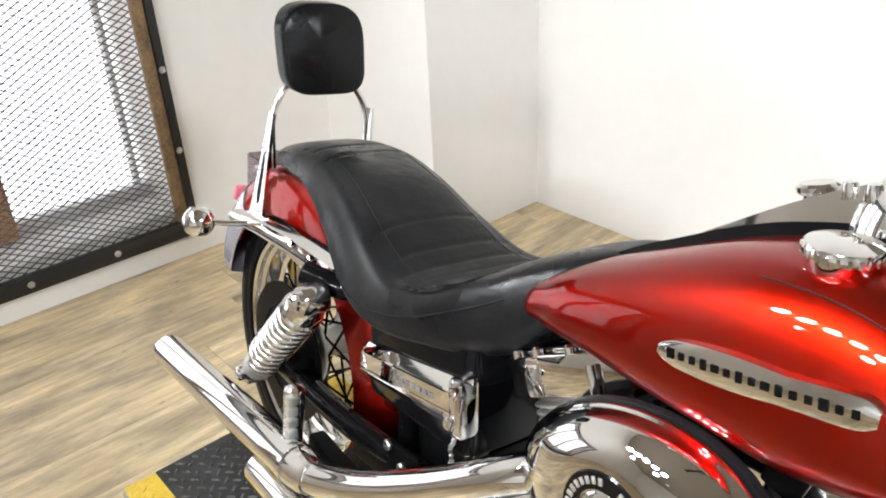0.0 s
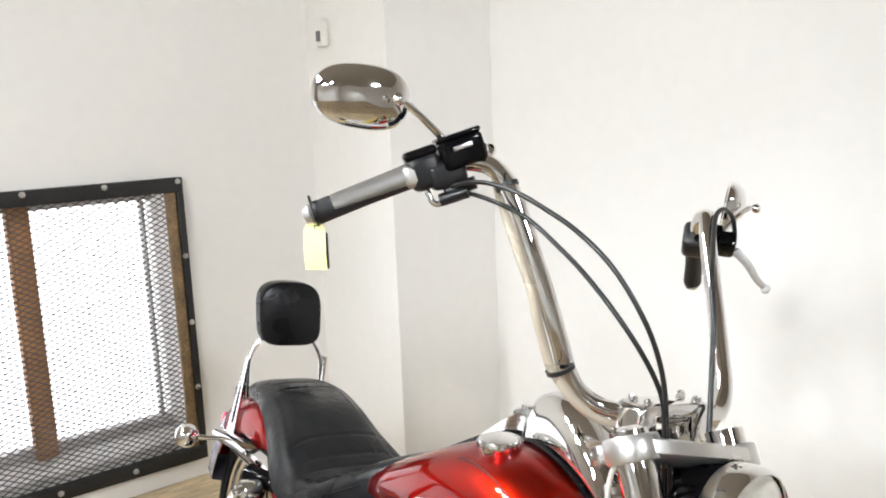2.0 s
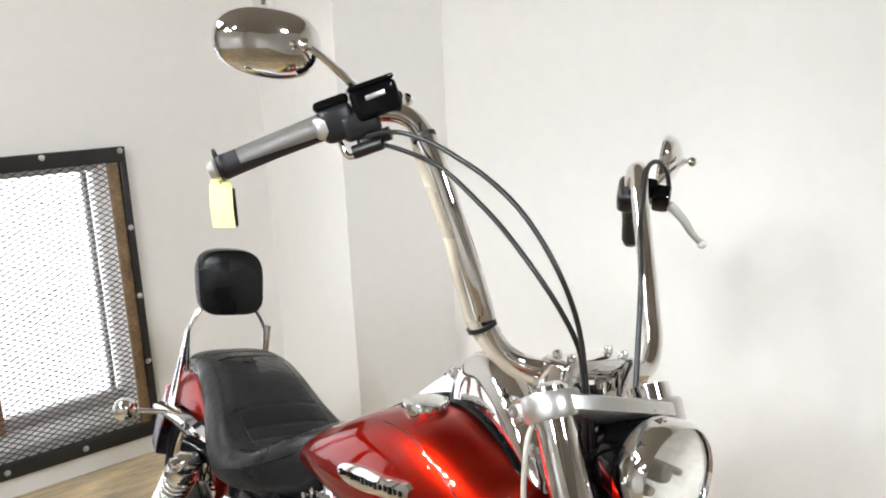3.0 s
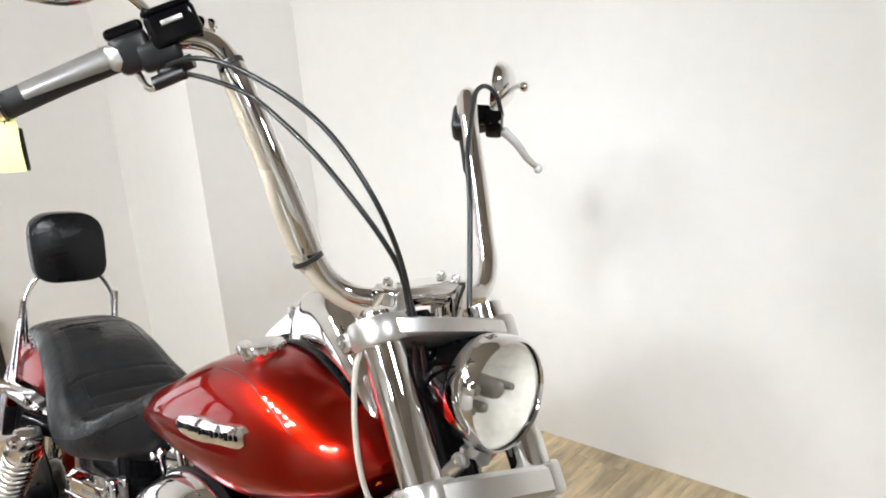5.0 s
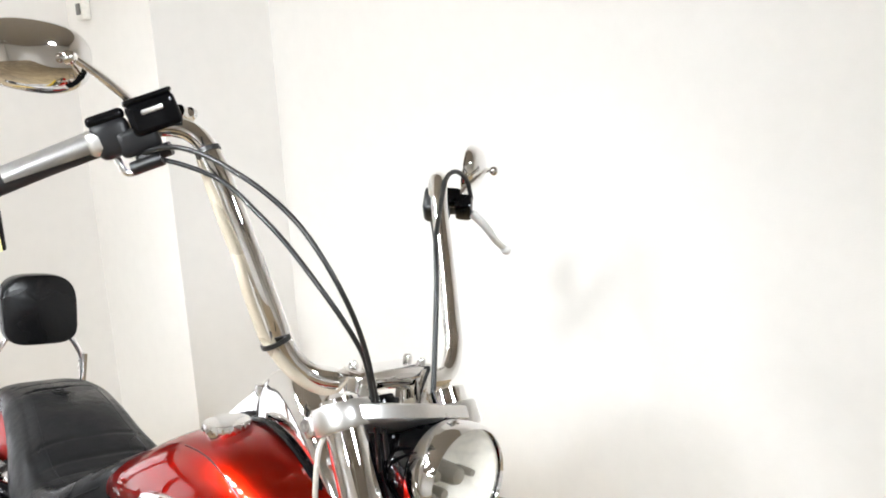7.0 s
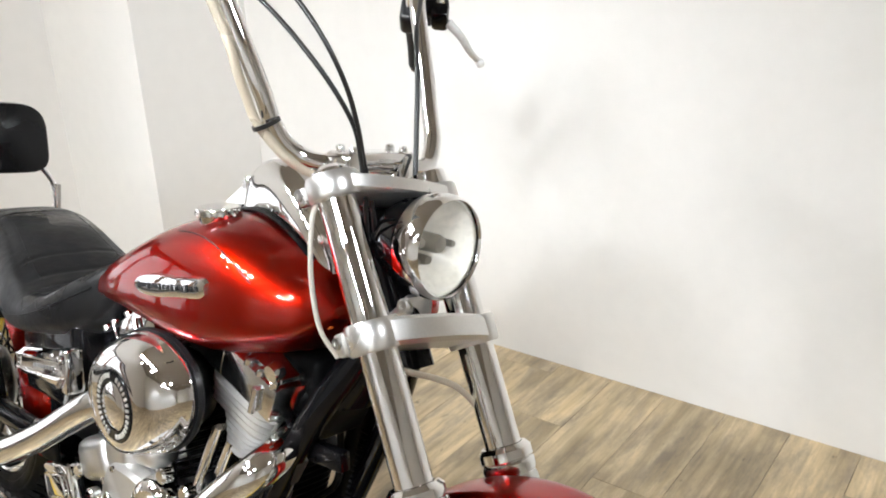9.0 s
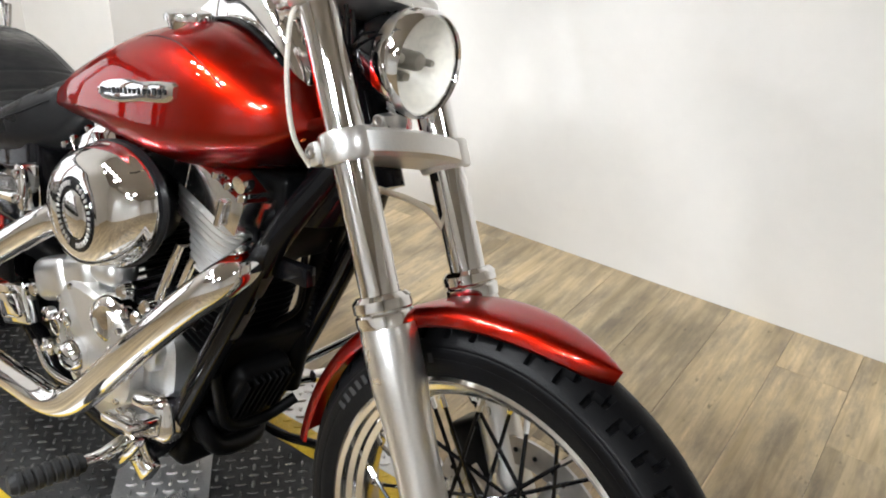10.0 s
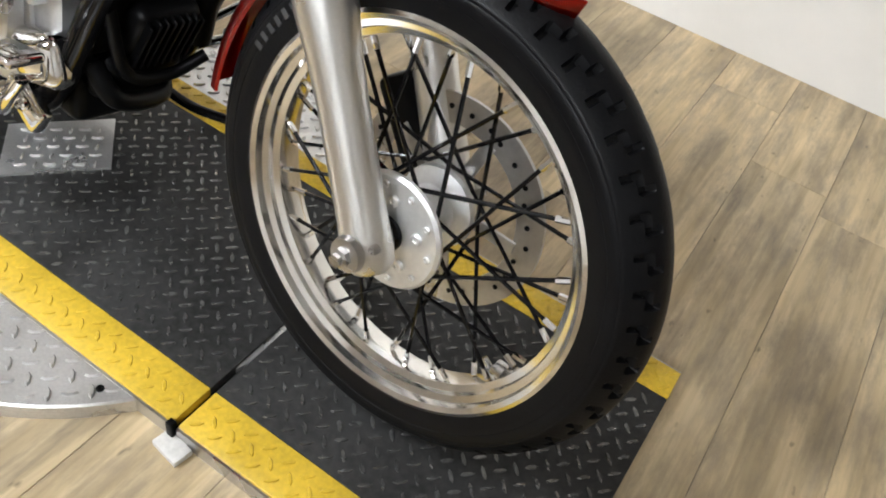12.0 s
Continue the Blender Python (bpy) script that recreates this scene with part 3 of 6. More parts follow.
def wheel(name, c, R, hw, rim, label, right_disc, weights):
    """Laced wheel: hub, rim, tyre, forty spokes with nipples, valve."""
    bm = B()
    lathe(bm, [(0.0, -0.062), (0.020, -0.062), (0.022, -0.056), (0.040, -0.054), (0.072, -0.056), (0.076, -0.052), (0.075, -0.046), (0.050, -0.040), (0.034, -0.030), (0.030, 0.0),
               (0.034, 0.030), (0.055, 0.038), (0.056, 0.046), (0.030, 0.050), (0.0, 0.052)], c, (0, 1, 0), 48)
    for k in range(10):
        a = 2 * math.pi * k / 10
        bolt(bm, c + Vector((0.062 * math.cos(a), -0.0565, 0.062 * math.sin(a))), (0, -1, 0), 0.0045, 0.003)
    for k in range(5):
        a = 2 * math.pi * (k + 0.3) / 5
        bolt(bm, c + Vector((0.044 * math.cos(a), -0.055, 0.044 * math.sin(a))), (0, -1, 0), 0.0075, 0.005)
    w = part(name, bm, BRUSHED, bike, label)
    bm = B()
    lathe(bm, [(0.0, -0.068), (0.018, -0.068), (0.024, -0.063), (0.024, -0.058), (0.0, -0.058)], c, (0, 1, 0), 32)
    part("bearing_seal", bm, BLACK, w)
    h = hw * 0.88
    bm = B()
    rr = rim
    lathe(bm, [(rr + 0.014, -h), (rr + 0.014, -h + 0.004), (rr + 0.004, -h + 0.010), (rr + 0.004, h - 0.010), (rr + 0.014, h - 0.004), (rr + 0.014, h), (rr + 0.009, h + 0.002), (rr + 0.003, h - 0.002),
               (rr + 0.001, h - 0.012), (rr - 0.007, h - 0.016), (rr - 0.009, 0.020), (rr - 0.017, 0.015), (rr - 0.019, 0.0), (rr - 0.017, -0.015), (rr - 0.009, -0.020), (rr - 0.007, -h + 0.016),
               (rr + 0.001, -h + 0.012), (rr + 0.003, -h + 0.002), (rr + 0.009, -h - 0.002)], c, (0, 1, 0), 96, whole=True)
    part("rim", bm, RIM_CHROME, w, "chromed steel rim")
    tyre(w, c, R, hw, rim + 0.012, 48, "black road tyre with hooked tread grooves")
    # spokes: four kinds, each turned about the axle
    kinds = []
    for side in (-1, 1):
        for lean in (-1, 1):
            bm = B()
            ra = radians(90)
            ha = ra + lean * radians(66)
            foot = Vector((0.060 * math.cos(ha), side * 0.047, 0.060 * math.sin(ha)))
            tip = Vector((0, side * 0.008, rim - 0.020))
            near = tip + (foot - tip).normalized() * 0.017
            tube(bm, [foot, near], 0.0028, 6, smooth=False)
            n_black = len(bm.faces)
            tube(bm, [near, tip], 0.0042, 6, smooth=False)
            bm.faces.ensure_lookup_table()
            for f in bm.faces[n_black:]:
                f.material_index = 1
            kinds.append(finish(bm, (BLACK, CHROME)))
    for k in range(40):
        ob = new("spoke", kinds[(0, 2, 1, 3)[k % 4]])
        ob.parent = w
        ob.matrix_basis = Matrix.Translation(c) @ Matrix.Rotation(radians(9 * k + 3), 4, "Y")
    if weights:
        a = radians(128)
        d = Vector((math.sin(a), 0, math.cos(a)))
        bm = B()
        tube(bm, [c + d * (rim - 0.018), c + d * (rim - 0.045)], (0.0055, 0.004), 10, smooth=False)
        box(bm, c + d * (rim - 0.030) + Vector((0.012, 0, 0.008)), (0.016, 0.022, 0.012), bevel=0.002)
        part("valve_stem", bm, STEEL, w, "valve stem with balance weight")
    if right_disc:
        return w
    bm = B()
    lathe(bm, [(0.147, 0.060), (0.147, 0.065), (0.108, 0.065), (0.108, 0.060)], c, (0, 1, 0), 64, whole=True)
    # Small black discs paint the dark of the holes; nothing is cut.
    hole = B()
    for k in range(30):
        a = 2 * math.pi * (k + 0.4) / 30
        lathe(hole, [(0, 0), (0.0036, 0), (0.0036, 0.001), (0, 0.001)], c + Vector((0.128 * math.cos(a) - 0.004 * (k % 3), 0.0592, 0.128 * math.sin(a))), (0, -1, 0), 10)
    disc = part("brake_disc", bm, STEEL, w, "drilled steel brake disc")
    for k in range(5):
        a = 2 * math.pi * k / 5
        bm = B()
        box(bm, c + Vector((0.083 * math.cos(a), 0.058, 0.083 * math.sin(a))), (0.060, 0.005, 0.018), Matrix.Rotation(-a, 4, "Y"), 0.001)
        part("disc_arm", bm, STEEL, disc)
    tagged(part("hole_disc", hole, BLACK_MATT, disc, "row of dark discs in place of drilled holes"), kind="stuff")
    return w


FRONT = wheel("front_wheel", HUB, 0.327, 0.048, 0.2415, "laced front wheel with a bright alloy hub", False, True)
REAR_C = Vector((-1.555, -0.035, 0.322))
REAR = wheel("rear_wheel", REAR_C, 0.322, 0.076, 0.216, "laced rear wheel with chrome rim", True, False)
bm = B()
lathe(bm, [(0.140, -0.098), (0.140, -0.093), (0.095, -0.093), (0.095, -0.098)], REAR_C, (0, 1, 0), 48, whole=True)
rear_disc = part("brake_disc", bm, BLACK_MATT, REAR, "dark rear brake disc")
bm = B()
lathe(bm, [(0.096, -0.095), (0.03, -0.092), (0.03, -0.060), (0.096, -0.090)], REAR_C, (0, 1, 0), 24, whole=True)
part("disc_carrier", bm, BLACK_MATT, rear_disc)


def sidewall_marks():
    """Plain bars where the tyre carries its raised writing."""
    bm = B()
    for k in range(13):
        a = radians(-66 + 3.4 * k)
        if k == 6:
            continue
        d = Vector((math.sin(a), 0, math.cos(a)))
        box(bm, HUB + d * 0.281 + Vector((0, -0.0472, 0)), (0.0085, 0.0016, 0.013), Matrix.Rotation(a, 4, "Y"), 0.0006, 1)
    part("sidewall_bar", bm, TYRE_GREY, FRONT, "row of worn raised bars on the tyre wall")


sidewall_marks()


FORK_LEFT = 0.080


def forks():
    for y, name in ((-0.098, "right_fork"), (FORK_LEFT, "left_fork")):
        bm = B()
        axis = RAKE
        lathe(bm, [(0.0, -0.034), (0.022, -0.034), (0.030, -0.024), (0.0315, 0.0), (0.0295, 0.03), (0.0285, 0.16), (0.0305, 0.215), (0.0345, 0.26), (0.0350, 0.325), (0.0330, 0.334), (0.0, 0.334)], fork_at(0, y), axis, 40)
        fork = part(name, bm, SATIN, bike, "satin aluminium fork leg with chrome tube")
        bm = B()
        lathe(bm, [(0.0355, 0.334), (0.0365, 0.340), (0.0365, 0.348), (0.0340, 0.351), (0.0365, 0.354), (0.0365, 0.366), (0.031, 0.372), (0.026, 0.372), (0.026, 0.334)], fork_at(0, y), axis, 40, whole=True)
        part("seal_cap", bm, CHROME, fork, "chrome seal cap")
        bm = B()
        lathe(bm, [(0.0, 0.33), (0.0247, 0.33), (0.0247, 0.755), (0.0, 0.755)], fork_at(0, y), axis, 40)
        part("fork_tube", bm, CHROME, fork, "polished fork tube")
        bm = B()
        s = -1 if y < 0 else 1
        lathe(bm, [(0, 0), (0.021, 0), (0.023, 0.004), (0.021, 0.012), (0.014, 0.014), (0.0, 0.014)], fork_at(-0.002, y + s * 0.028), (0, s, 0), 24)
        lathe(bm, [(0, 0.014), (0.0125, 0.014), (0.0125, 0.021), (0.0085, 0.023), (0.0085, 0.029), (0, 0.029)], fork_at(-0.002, y + s * 0.028), (0, s, 0), 6)
        part("axle_nut", bm, STEEL, fork, "axle nut with washer")
        bm = B()
        bolt(bm, fork_at(0.004, y + s * 0.02, 0.033), (0, s, 0), 0.006, 0.01)
        part("pinch_bolt", bm, STEEL, fork)
    for s, tip, label, t in ((0.540, 0.14, "lower triple clamp in satin aluminium", 0.038), (0.730, 0.14, "upper triple clamp in satin aluminium", 0.031)):
        bm = B()
        turn = spin_to(RAKE)
        for y in (-0.098, FORK_LEFT):
            lathe(bm, [(0.0255, -t / 2), (0.033, -t / 2), (0.035, -t / 2 + 0.004), (0.035, t / 2 - 0.004), (0.033, t / 2), (0.0255, t / 2)], fork_at(s - tip * y, y), RAKE, 32, whole=True)
            e = -1 if y < 0 else 1
            box(bm, fork_at(s - tip * y, y + e * 0.016, -0.036), (0.018, 0.026, t * 0.8), Matrix.Rotation(-math.atan2(RAKE.x, RAKE.z) * -1, 4, "Y"), 0.005)
        # beam, bowed ahead in the middle
        loops = []
        for k in range(17):
            u = -1 + 2 * k / 16
            y = -0.012 + u * 0.096
            f = 0.018 + 0.012 * (1 - u * u)
            d = 0.022 + 0.010 * (1 - u * u)
            lift_up = -0.004 * (1 - u * u) if s > 0.6 else 0.0
            c = fork_at(s + lift_up - tip * y, y, f - d * 0.4)
            hh = t / 2 * (0.93 if s < 0.6 else 0.72)
            loops.append([c + FORE * a + RAKE * b for a, b in ((d, hh * 0.7), (d * 0.8, hh), (-d, hh), (-d * 1.1, hh * 0.7), (-d * 1.1, -hh * 0.7), (-d, -hh), (d * 0.8, -hh), (d, -hh * 0.7))])
        rings(bm, loops)
        clamp = part("triple_clamp", bm, SATIN, bike, label)
        for y in (-0.122, 0.104):
            bm = B()
            bolt(bm, fork_at(s - tip * y, y, -0.038), (0, -1 if y < 0 else 1, 0), 0.0085, 0.008)
            part("clamp_bolt", bm, STEEL, clamp)
        if s > 0.6:
            for y in (-0.098, FORK_LEFT):
                bm = B()
                lathe(bm, [(0, 0.0), (0.024, 0.0), (0.024, 0.006), (0.016, 0.012), (0.0, 0.013)], fork_at(s + t / 2 - tip * y, y), RAKE, 24)
                part("fork_cap", bm, CHROME, clamp, "chrome fork cap")
    bm = B()
    tube(bm, [fork_at(0.50, 0, -0.045), fork_at(0.76, 0, -0.045)], 0.026, 20, smooth=False)
    lathe(bm, [(0, 0), (0.022, 0), (0.02, 0.012), (0.0, 0.016)], fork_at(0.755, 0, -0.045), RAKE, 24)
    part("steering_stem", bm, BLACK, bike, "black steering head")


forks()


def arch_band(c, r0, a0, a1, half, depth, steps=44, tip=0.0, flare=0.0, dy=0.0):
    """A mudguard: a band over a wheel with a rounded section, as rings along the arc. Angles from straight up, ahead positive."""
    loops = []
    for k in range(steps + 1):
        u = k / steps
        a = radians(a0 + (a1 - a0) * u)
        d = Vector((math.sin(a), 0, math.cos(a)))
        w = half
        if tip and u > 1 - tip:
            v = (u - 1 + tip) / tip
            w = half * max(1 - v ** 1.7, 0.004) ** (0.5 if tip < 0.1 else 0.62)
        lift_r = flare * u * u
        outer, inner = [], []
        for i in range(13):
            b = -1 + 2 * i / 12
            drop = depth * abs(b) ** 3.0
            outer.append(c + d * (r0 + lift_r - drop) + Vector((0, dy + w * math.sin(b * math.pi / 2), 0)))
            inner.append(c + d * (r0 + lift_r - drop - 0.0035) + Vector((0, dy + (w - 0.0025) * math.sin(b * math.pi / 2), 0)))
        loops.append(outer + inner[::-1])
    return loops


bm = B()
rings(bm, arch_band(HUB, 0.3435, -87, 18.0, 0.050, 0.022, tip=0.30, flare=0.004))
part("front_fender", bm, RED, bike, "red painted front fender")
bm = B()
rings(bm, arch_band(REAR_C, 0.366, 100, -60, 0.104, 0.095, tip=0.03))
part("rear_fender", bm, RED, bike, "red painted rear fender")


# ---- headlamp ----
def headlamp():
    c = Vector((-0.275, 0.011, 0.913))
    d = Vector((0.995, 0.055, 0.03)).normalized()
    bm = B()
    lathe(bm, [(0., -0.0971), (0.0204, -0.0944), (0.0416, -0.0786), (0.0555, -0.0509), (0.062, -0.0185), (0.0629, 0.), (0.0555, 0.), (0.0463, -0.037), (0., -0.0555)], c, d, 48)
    lamp = part("headlamp", bm, BLACK, bike, "round headlamp with black shell and chrome ring")
    bm = B()
    lathe(bm, [(0.0606, -0.0204), (0.0661, -0.0166), (0.0689, -0.0037), (0.0698, 0.0093), (0.068, 0.0204), (0.0638, 0.025), (0.0606, 0.0204), (0.0606, 0.)], c, d, 64, whole=True)
    part("trim_ring", bm, CHROME, lamp, "chrome trim ring")
    bm = B()
    lathe(bm, [(0., -0.0333), (0.0148, -0.0315), (0.0333, -0.0204), (0.049, -0.0037), (0.0597, 0.0111), (0.0611, 0.0111), (0.0509, -0.0074), (0.0342, -0.024), (0.0148, -0.0352), (0., -0.037)], c, d, 48)
    part("reflector", bm, PALE_BOWL, lamp, "reflector bowl, its reflected brightness painted pale")
    bm = B()
    lathe(bm, [(0., 0.006), (0.010, 0.004), (0.0125, -0.002), (0.0125, -0.024), (0., -0.024)], c + Vector((0, 0.004, 0.002)), d, 24)
    for y, z, r in ((-0.027, 0.006, 0.0078), (0.030, 0.000, 0.0050), (-0.030, -0.018, 0.0056), (-0.014, -0.017, 0.0068)):
        lathe(bm, [(0.0, 0.004), (r * 0.8, 0.003), (r, -0.002), (r, -0.020), (0.0, -0.020)], c + Vector((-0.001, y, z)), d, 18)
    part("bulb_shield", bm, SMOKE, lamp, "smoky grey bulb shield")
    bm = B()
    lathe(bm, [(0., 0.0305), (0.0185, 0.0298), (0.0416, 0.0259), (0.0592, 0.0199), (0.0606, 0.019), (0.0606, 0.0162), (0.0416, 0.0222), (0.0185, 0.0259), (0., 0.0268)], c, d, 48)
    ob = part("lens", bm, LENS, lamp, "clear glass lens")
    ob.visible_shadow = False
    bm = B()
    box(bm, c + Vector((-0.035, 0, -0.088)), (0.035, 0.05, 0.035), bevel=0.006)
    tube(bm, [c + Vector((-0.01, -0.034, -0.080)), c + Vector((-0.035, -0.034, -0.105)), c + Vector((-0.06, -0.03, -0.115))], 0.010, 12)
    bolt(bm, c + Vector((-0.004, -0.045, -0.074)), (0.2, -1, 0), 0.009, 0.006)
    part("lamp_bracket", bm, SATIN, lamp, "bright lamp bracket")


headlamp()


# ---- tank, console, cap, badge ----
def tank_ring(x, n=40):
    """Half width, crown and belly of the tank at x, as a ring."""
    w = lerp_table(x, (-0.942, 0.106), (-0.932, 0.130), (-0.89, 0.150), (-0.80, 0.1695), (-0.68, 0.183), (-0.56, 0.188), (-0.48, 0.182), (-0.42, 0.164), (-0.37, 0.132), (-0.345, 0.098))
    top = lerp_table(x, (-0.942, 0.712), (-0.932, 0.729), (-0.89, 0.767), (-0.80, 0.819), (-0.68, 0.877), (-0.56, 0.906), (-0.48, 0.899), (-0.42, 0.881), (-0.37, 0.855), (-0.345, 0.826))
    low = lerp_table(x, (-0.942, 0.706), (-0.932, 0.690), (-0.89, 0.6815), (-0.80, 0.684), (-0.68, 0.6825), (-0.56, 0.6885), (-0.48, 0.711), (-0.42, 0.734), (-0.37, 0.766), (-0.345, 0.800))
    mid = low + (top - low) * 0.30
    ring = []
    for k in range(n):
        a = 2 * math.pi * k / n
        cs, sn = math.cos(a), math.sin(a)
        y = w * math.copysign(abs(cs) ** 0.70, cs)
        z = mid + (top - mid) * abs(sn) ** 0.62 if sn > 0 else mid - (mid - low) * abs(sn) ** 0.80
        ring.append(Vector((x, y + 0.002, z - 0.085 * y)))
    return ring


def tank():
    bm = B()
    rings(bm, [tank_ring(-0.942 + 0.597 * (0.5 - 0.5 * math.cos(math.pi * k / 60))) for k in range(61)])
    t = part("fuel_tank", bm, RED, bike, "glossy metallic red fuel tank", 60)
    def crown(x, y):
        """Height of the tank's upper skin."""
        ring = tank_ring(x, 120)[1:60]
        return min(ring, key=lambda p: abs(p.y - y)).z

    # black trim strip along the crown
    bm = B()
    loops = []
    for k in range(24):
        x = -0.90 + 0.30 * k / 23
        z = crown(x, 0.0)
        rise = 0.005 + 0.008 * min(k / 12, 1)
        loops.append([Vector((x, w, z + h - 0.085 * w)) for w, h in ((-0.040, -0.004), (-0.036, rise), (0.036, rise), (0.040, -0.004))])
    rings(bm, loops)
    part("console_strip", bm, BLACK, t, "black console trim strip")
    # chrome console that rises ahead of the strip and falls over the tank's front
    loops, edges = [], ([], [])
    for k in range(25):
        x = -0.625 + 0.249 * k / 24
        w = lerp_table(x, (-0.625, 0.050), (-0.605, 0.060), (-0.56, 0.066), (-0.48, 0.078), (-0.41, 0.084), (-0.376, 0.082))
        z = lerp_table(x, (-0.625, 0.945), (-0.605, 0.972), (-0.57, 0.986), (-0.53, 0.985), (-0.47, 0.958), (-0.41, 0.912), (-0.376, 0.868))
        zb = lerp_table(x, (-0.625, crown(-0.625, -0.05)), (-0.56, crown(-0.56, -0.066)), (-0.48, crown(-0.48, -0.078)), (-0.41, crown(-0.41, -0.084) - 0.008), (-0.376, 0.838)) - 0.004
        ring = []
        for i in range(29):
            a = math.pi * i / 28
            yy = w * math.copysign(abs(math.cos(a)) ** 0.55, math.cos(a))
            ring.append(Vector((x, 0.002 + yy, zb - 0.085 * yy + (z - zb) * math.sin(a) ** 0.75)))
        loops.append(ring)
        edges[0].append(ring[0] + Vector((0, 0.003, 0.002)))
        edges[1].append(ring[-1] + Vector((0, -0.003, 0.002)))
    bm = B()
    rings(bm, loops)
    console = part("console_cover", bm, CHROME, t, "chrome console cover falling over the tank front", 60)
    for line in edges:
        bm = B()
        tube(bm, line, 0.0046, 8, smooth=False)
        part("gasket", bm, BLACK, console, "black rubber gasket")
    # wedge-shaped plate that climbs towards the console, with the switch rim on it
    loops = []
    for k in range(13):
        u = k / 12
        x = -0.790 + 0.170 * u
        w = 0.026 + 0.016 * u
        z = crown(x, 0.0) + 0.012 + 0.040 * u ** 1.2
        zb = crown(x, 0.0)
        loops.append([Vector((x, 0.006 + yy, (z if up else zb) - 0.085 * yy)) for yy, up in ((-w, 0), (-w * 0.94, 1), (-w * 0.5, 1), (w * 0.5, 1), (w * 0.94, 1), (w, 0))])
    bm = B()
    rings(bm, loops)
    part("console_plate", bm, CHROME, t, "sloping chrome console plate")
    bm = B()
    lathe(bm, [(0, 0), (0.019, 0), (0.0215, 0.003), (0.0215, 0.008), (0.018, 0.011), (0.013, 0.009), (0, 0.008)], (-0.690, 0.012, crown(-0.690, 0.0) + 0.040), (-0.28, -0.08, 1), 32)
    knob = part("console_switch", bm, CHROME, t, "round chrome switch rim on the console")
    bm = B()
    lathe(bm, [(0, 0), (0.010, 0), (0.010, 0.036), (0, 0.036)], (-0.690, 0.012, crown(-0.690, 0.0) + 0.006), (-0.1, -0.08, 1), 20)
    part("switch_barrel", bm, CHROME, knob)
    for x, y in ((-0.640, -0.030), (-0.628, 0.020), (-0.612, -0.046)):
        bm = B()
        lathe(bm, [(0, 0), (0.0075, 0), (0.0080, 0.010), (0.0065, 0.016), (0, 0.018)], (x, y, crown(x, y) + 0.036), (-0.2, -0.1, 1), 16)
        part("console_screw", bm, CHROME, console, "domed chrome console screw")
    # thin dark line painted round the flank
    bm = B()
    line = []
    for k in range(40):
        u = k / 39
        x = -0.640 + 0.205 * u
        a = lerp_table(x, (-0.640, 136.5), (-0.565, 140.5), (-0.520, 144.5), (-0.468, 152.0), (-0.435, 160.0)) / 360 * 240
        ring = tank_ring(x, 240)
        i = int(a)
        line.append(ring[i].lerp(ring[i + 1], a - i))
    tube(bm, line, 0.0011, 6, per=3)
    part("pinstripe", bm, MAROON, t, "thin dark pinstripe")
    # cap
    bm = B()
    place, ax = Vector((-0.596, -0.108, 0.9005)), Vector((-0.07, -0.09, 1))
    lathe(bm, [(0.0, -0.030), (0.024, -0.030), (0.0295, 0.003), (0.0320, 0.004), (0.0325, 0.010), (0.031, 0.014), (0.020, 0.017), (0.0, 0.018)], place, ax, 48)
    for k in range(24):
        a = 2 * math.pi * k / 24
        m = Matrix.Translation(place) @ spin_to(ax)
        box(bm, m @ Vector((0.0323 * math.cos(a), 0.0323 * math.sin(a), 0.007)), (0.003, 0.003, 0.007), spin_to(ax) @ Matrix.Rotation(a, 4, "Z"))
    part("fuel_cap", bm, CHROME, t, "ribbed chrome fuel cap")
    # Orange stud drawn where a small brass bolt sits.
    for y, x in ((-0.120, -0.362),):
        bm = B()
        lathe(bm, [(0, 0), (0.008, 0), (0.008, 0.006), (0.006, 0.008), (0, 0.009)], (x - 0.0, y + 0.035, 0.80), (0, -1 if y < 0 else 1, 0), 24)
        part("side_fitting", bm, ORANGE, t, "small round orange stud in place of a brass bolt")
    return t


TANK = tank()


def side_y(x, z):
    """The tank's right flank at x, z."""
    ring = [p for p in tank_ring(x, 120) if p.y < 0.012]
    return min(ring, key=lambda p: abs(p.z - z)).y


def badge():
    """Tapered chrome badge with dark plain bars in place of its maker's name."""
    bm = B()
    n = 28
    loops = []

    def at(u):
        return -0.697 + 0.196 * u, 0.784 + 0.041 * u

    for k in range(n + 1):
        u = k / n
        x, zc = at(u)
        h = 0.0125 + 0.0045 * math.sin(math.pi * min(u * 1.6, 1.0)) + 0.0045 * u
        h *= math.sqrt(max(1 - (2 * u - 1) ** 14, 0.25))
        y = side_y(x, zc)
        loops.append([Vector((x, y + 0.004, zc + h)), Vector((x, y - 0.0045, zc + h * 0.86)), Vector((x, y - 0.0065, zc + h * 0.5)), Vector((x, y - 0.0065, zc - h * 0.5)), Vector((x, y - 0.0045, zc - h * 0.86)), Vector((x, y + 0.006, zc - h)), Vector((x, y + 0.014, zc))])
    rings(bm, loops)
    b = part("tank_badge", bm, CHROME, TANK, "tapered chrome tank badge")
    for k in range(15):
        u = 0.08 + 0.84 * k / 14
        x, zc = at(u)
        bm = B()
        box(bm, (x, side_y(x, zc) - 0.0068, zc), (0.0060 if k % 4 else 0.0078, 0.0022, 0.0072 if k % 3 else 0.0100), Matrix.Rotation(radians(-12), 4, "Y"), 0.0005, 1)
        part("badge_bar", bm, BLACK, b)


badge()


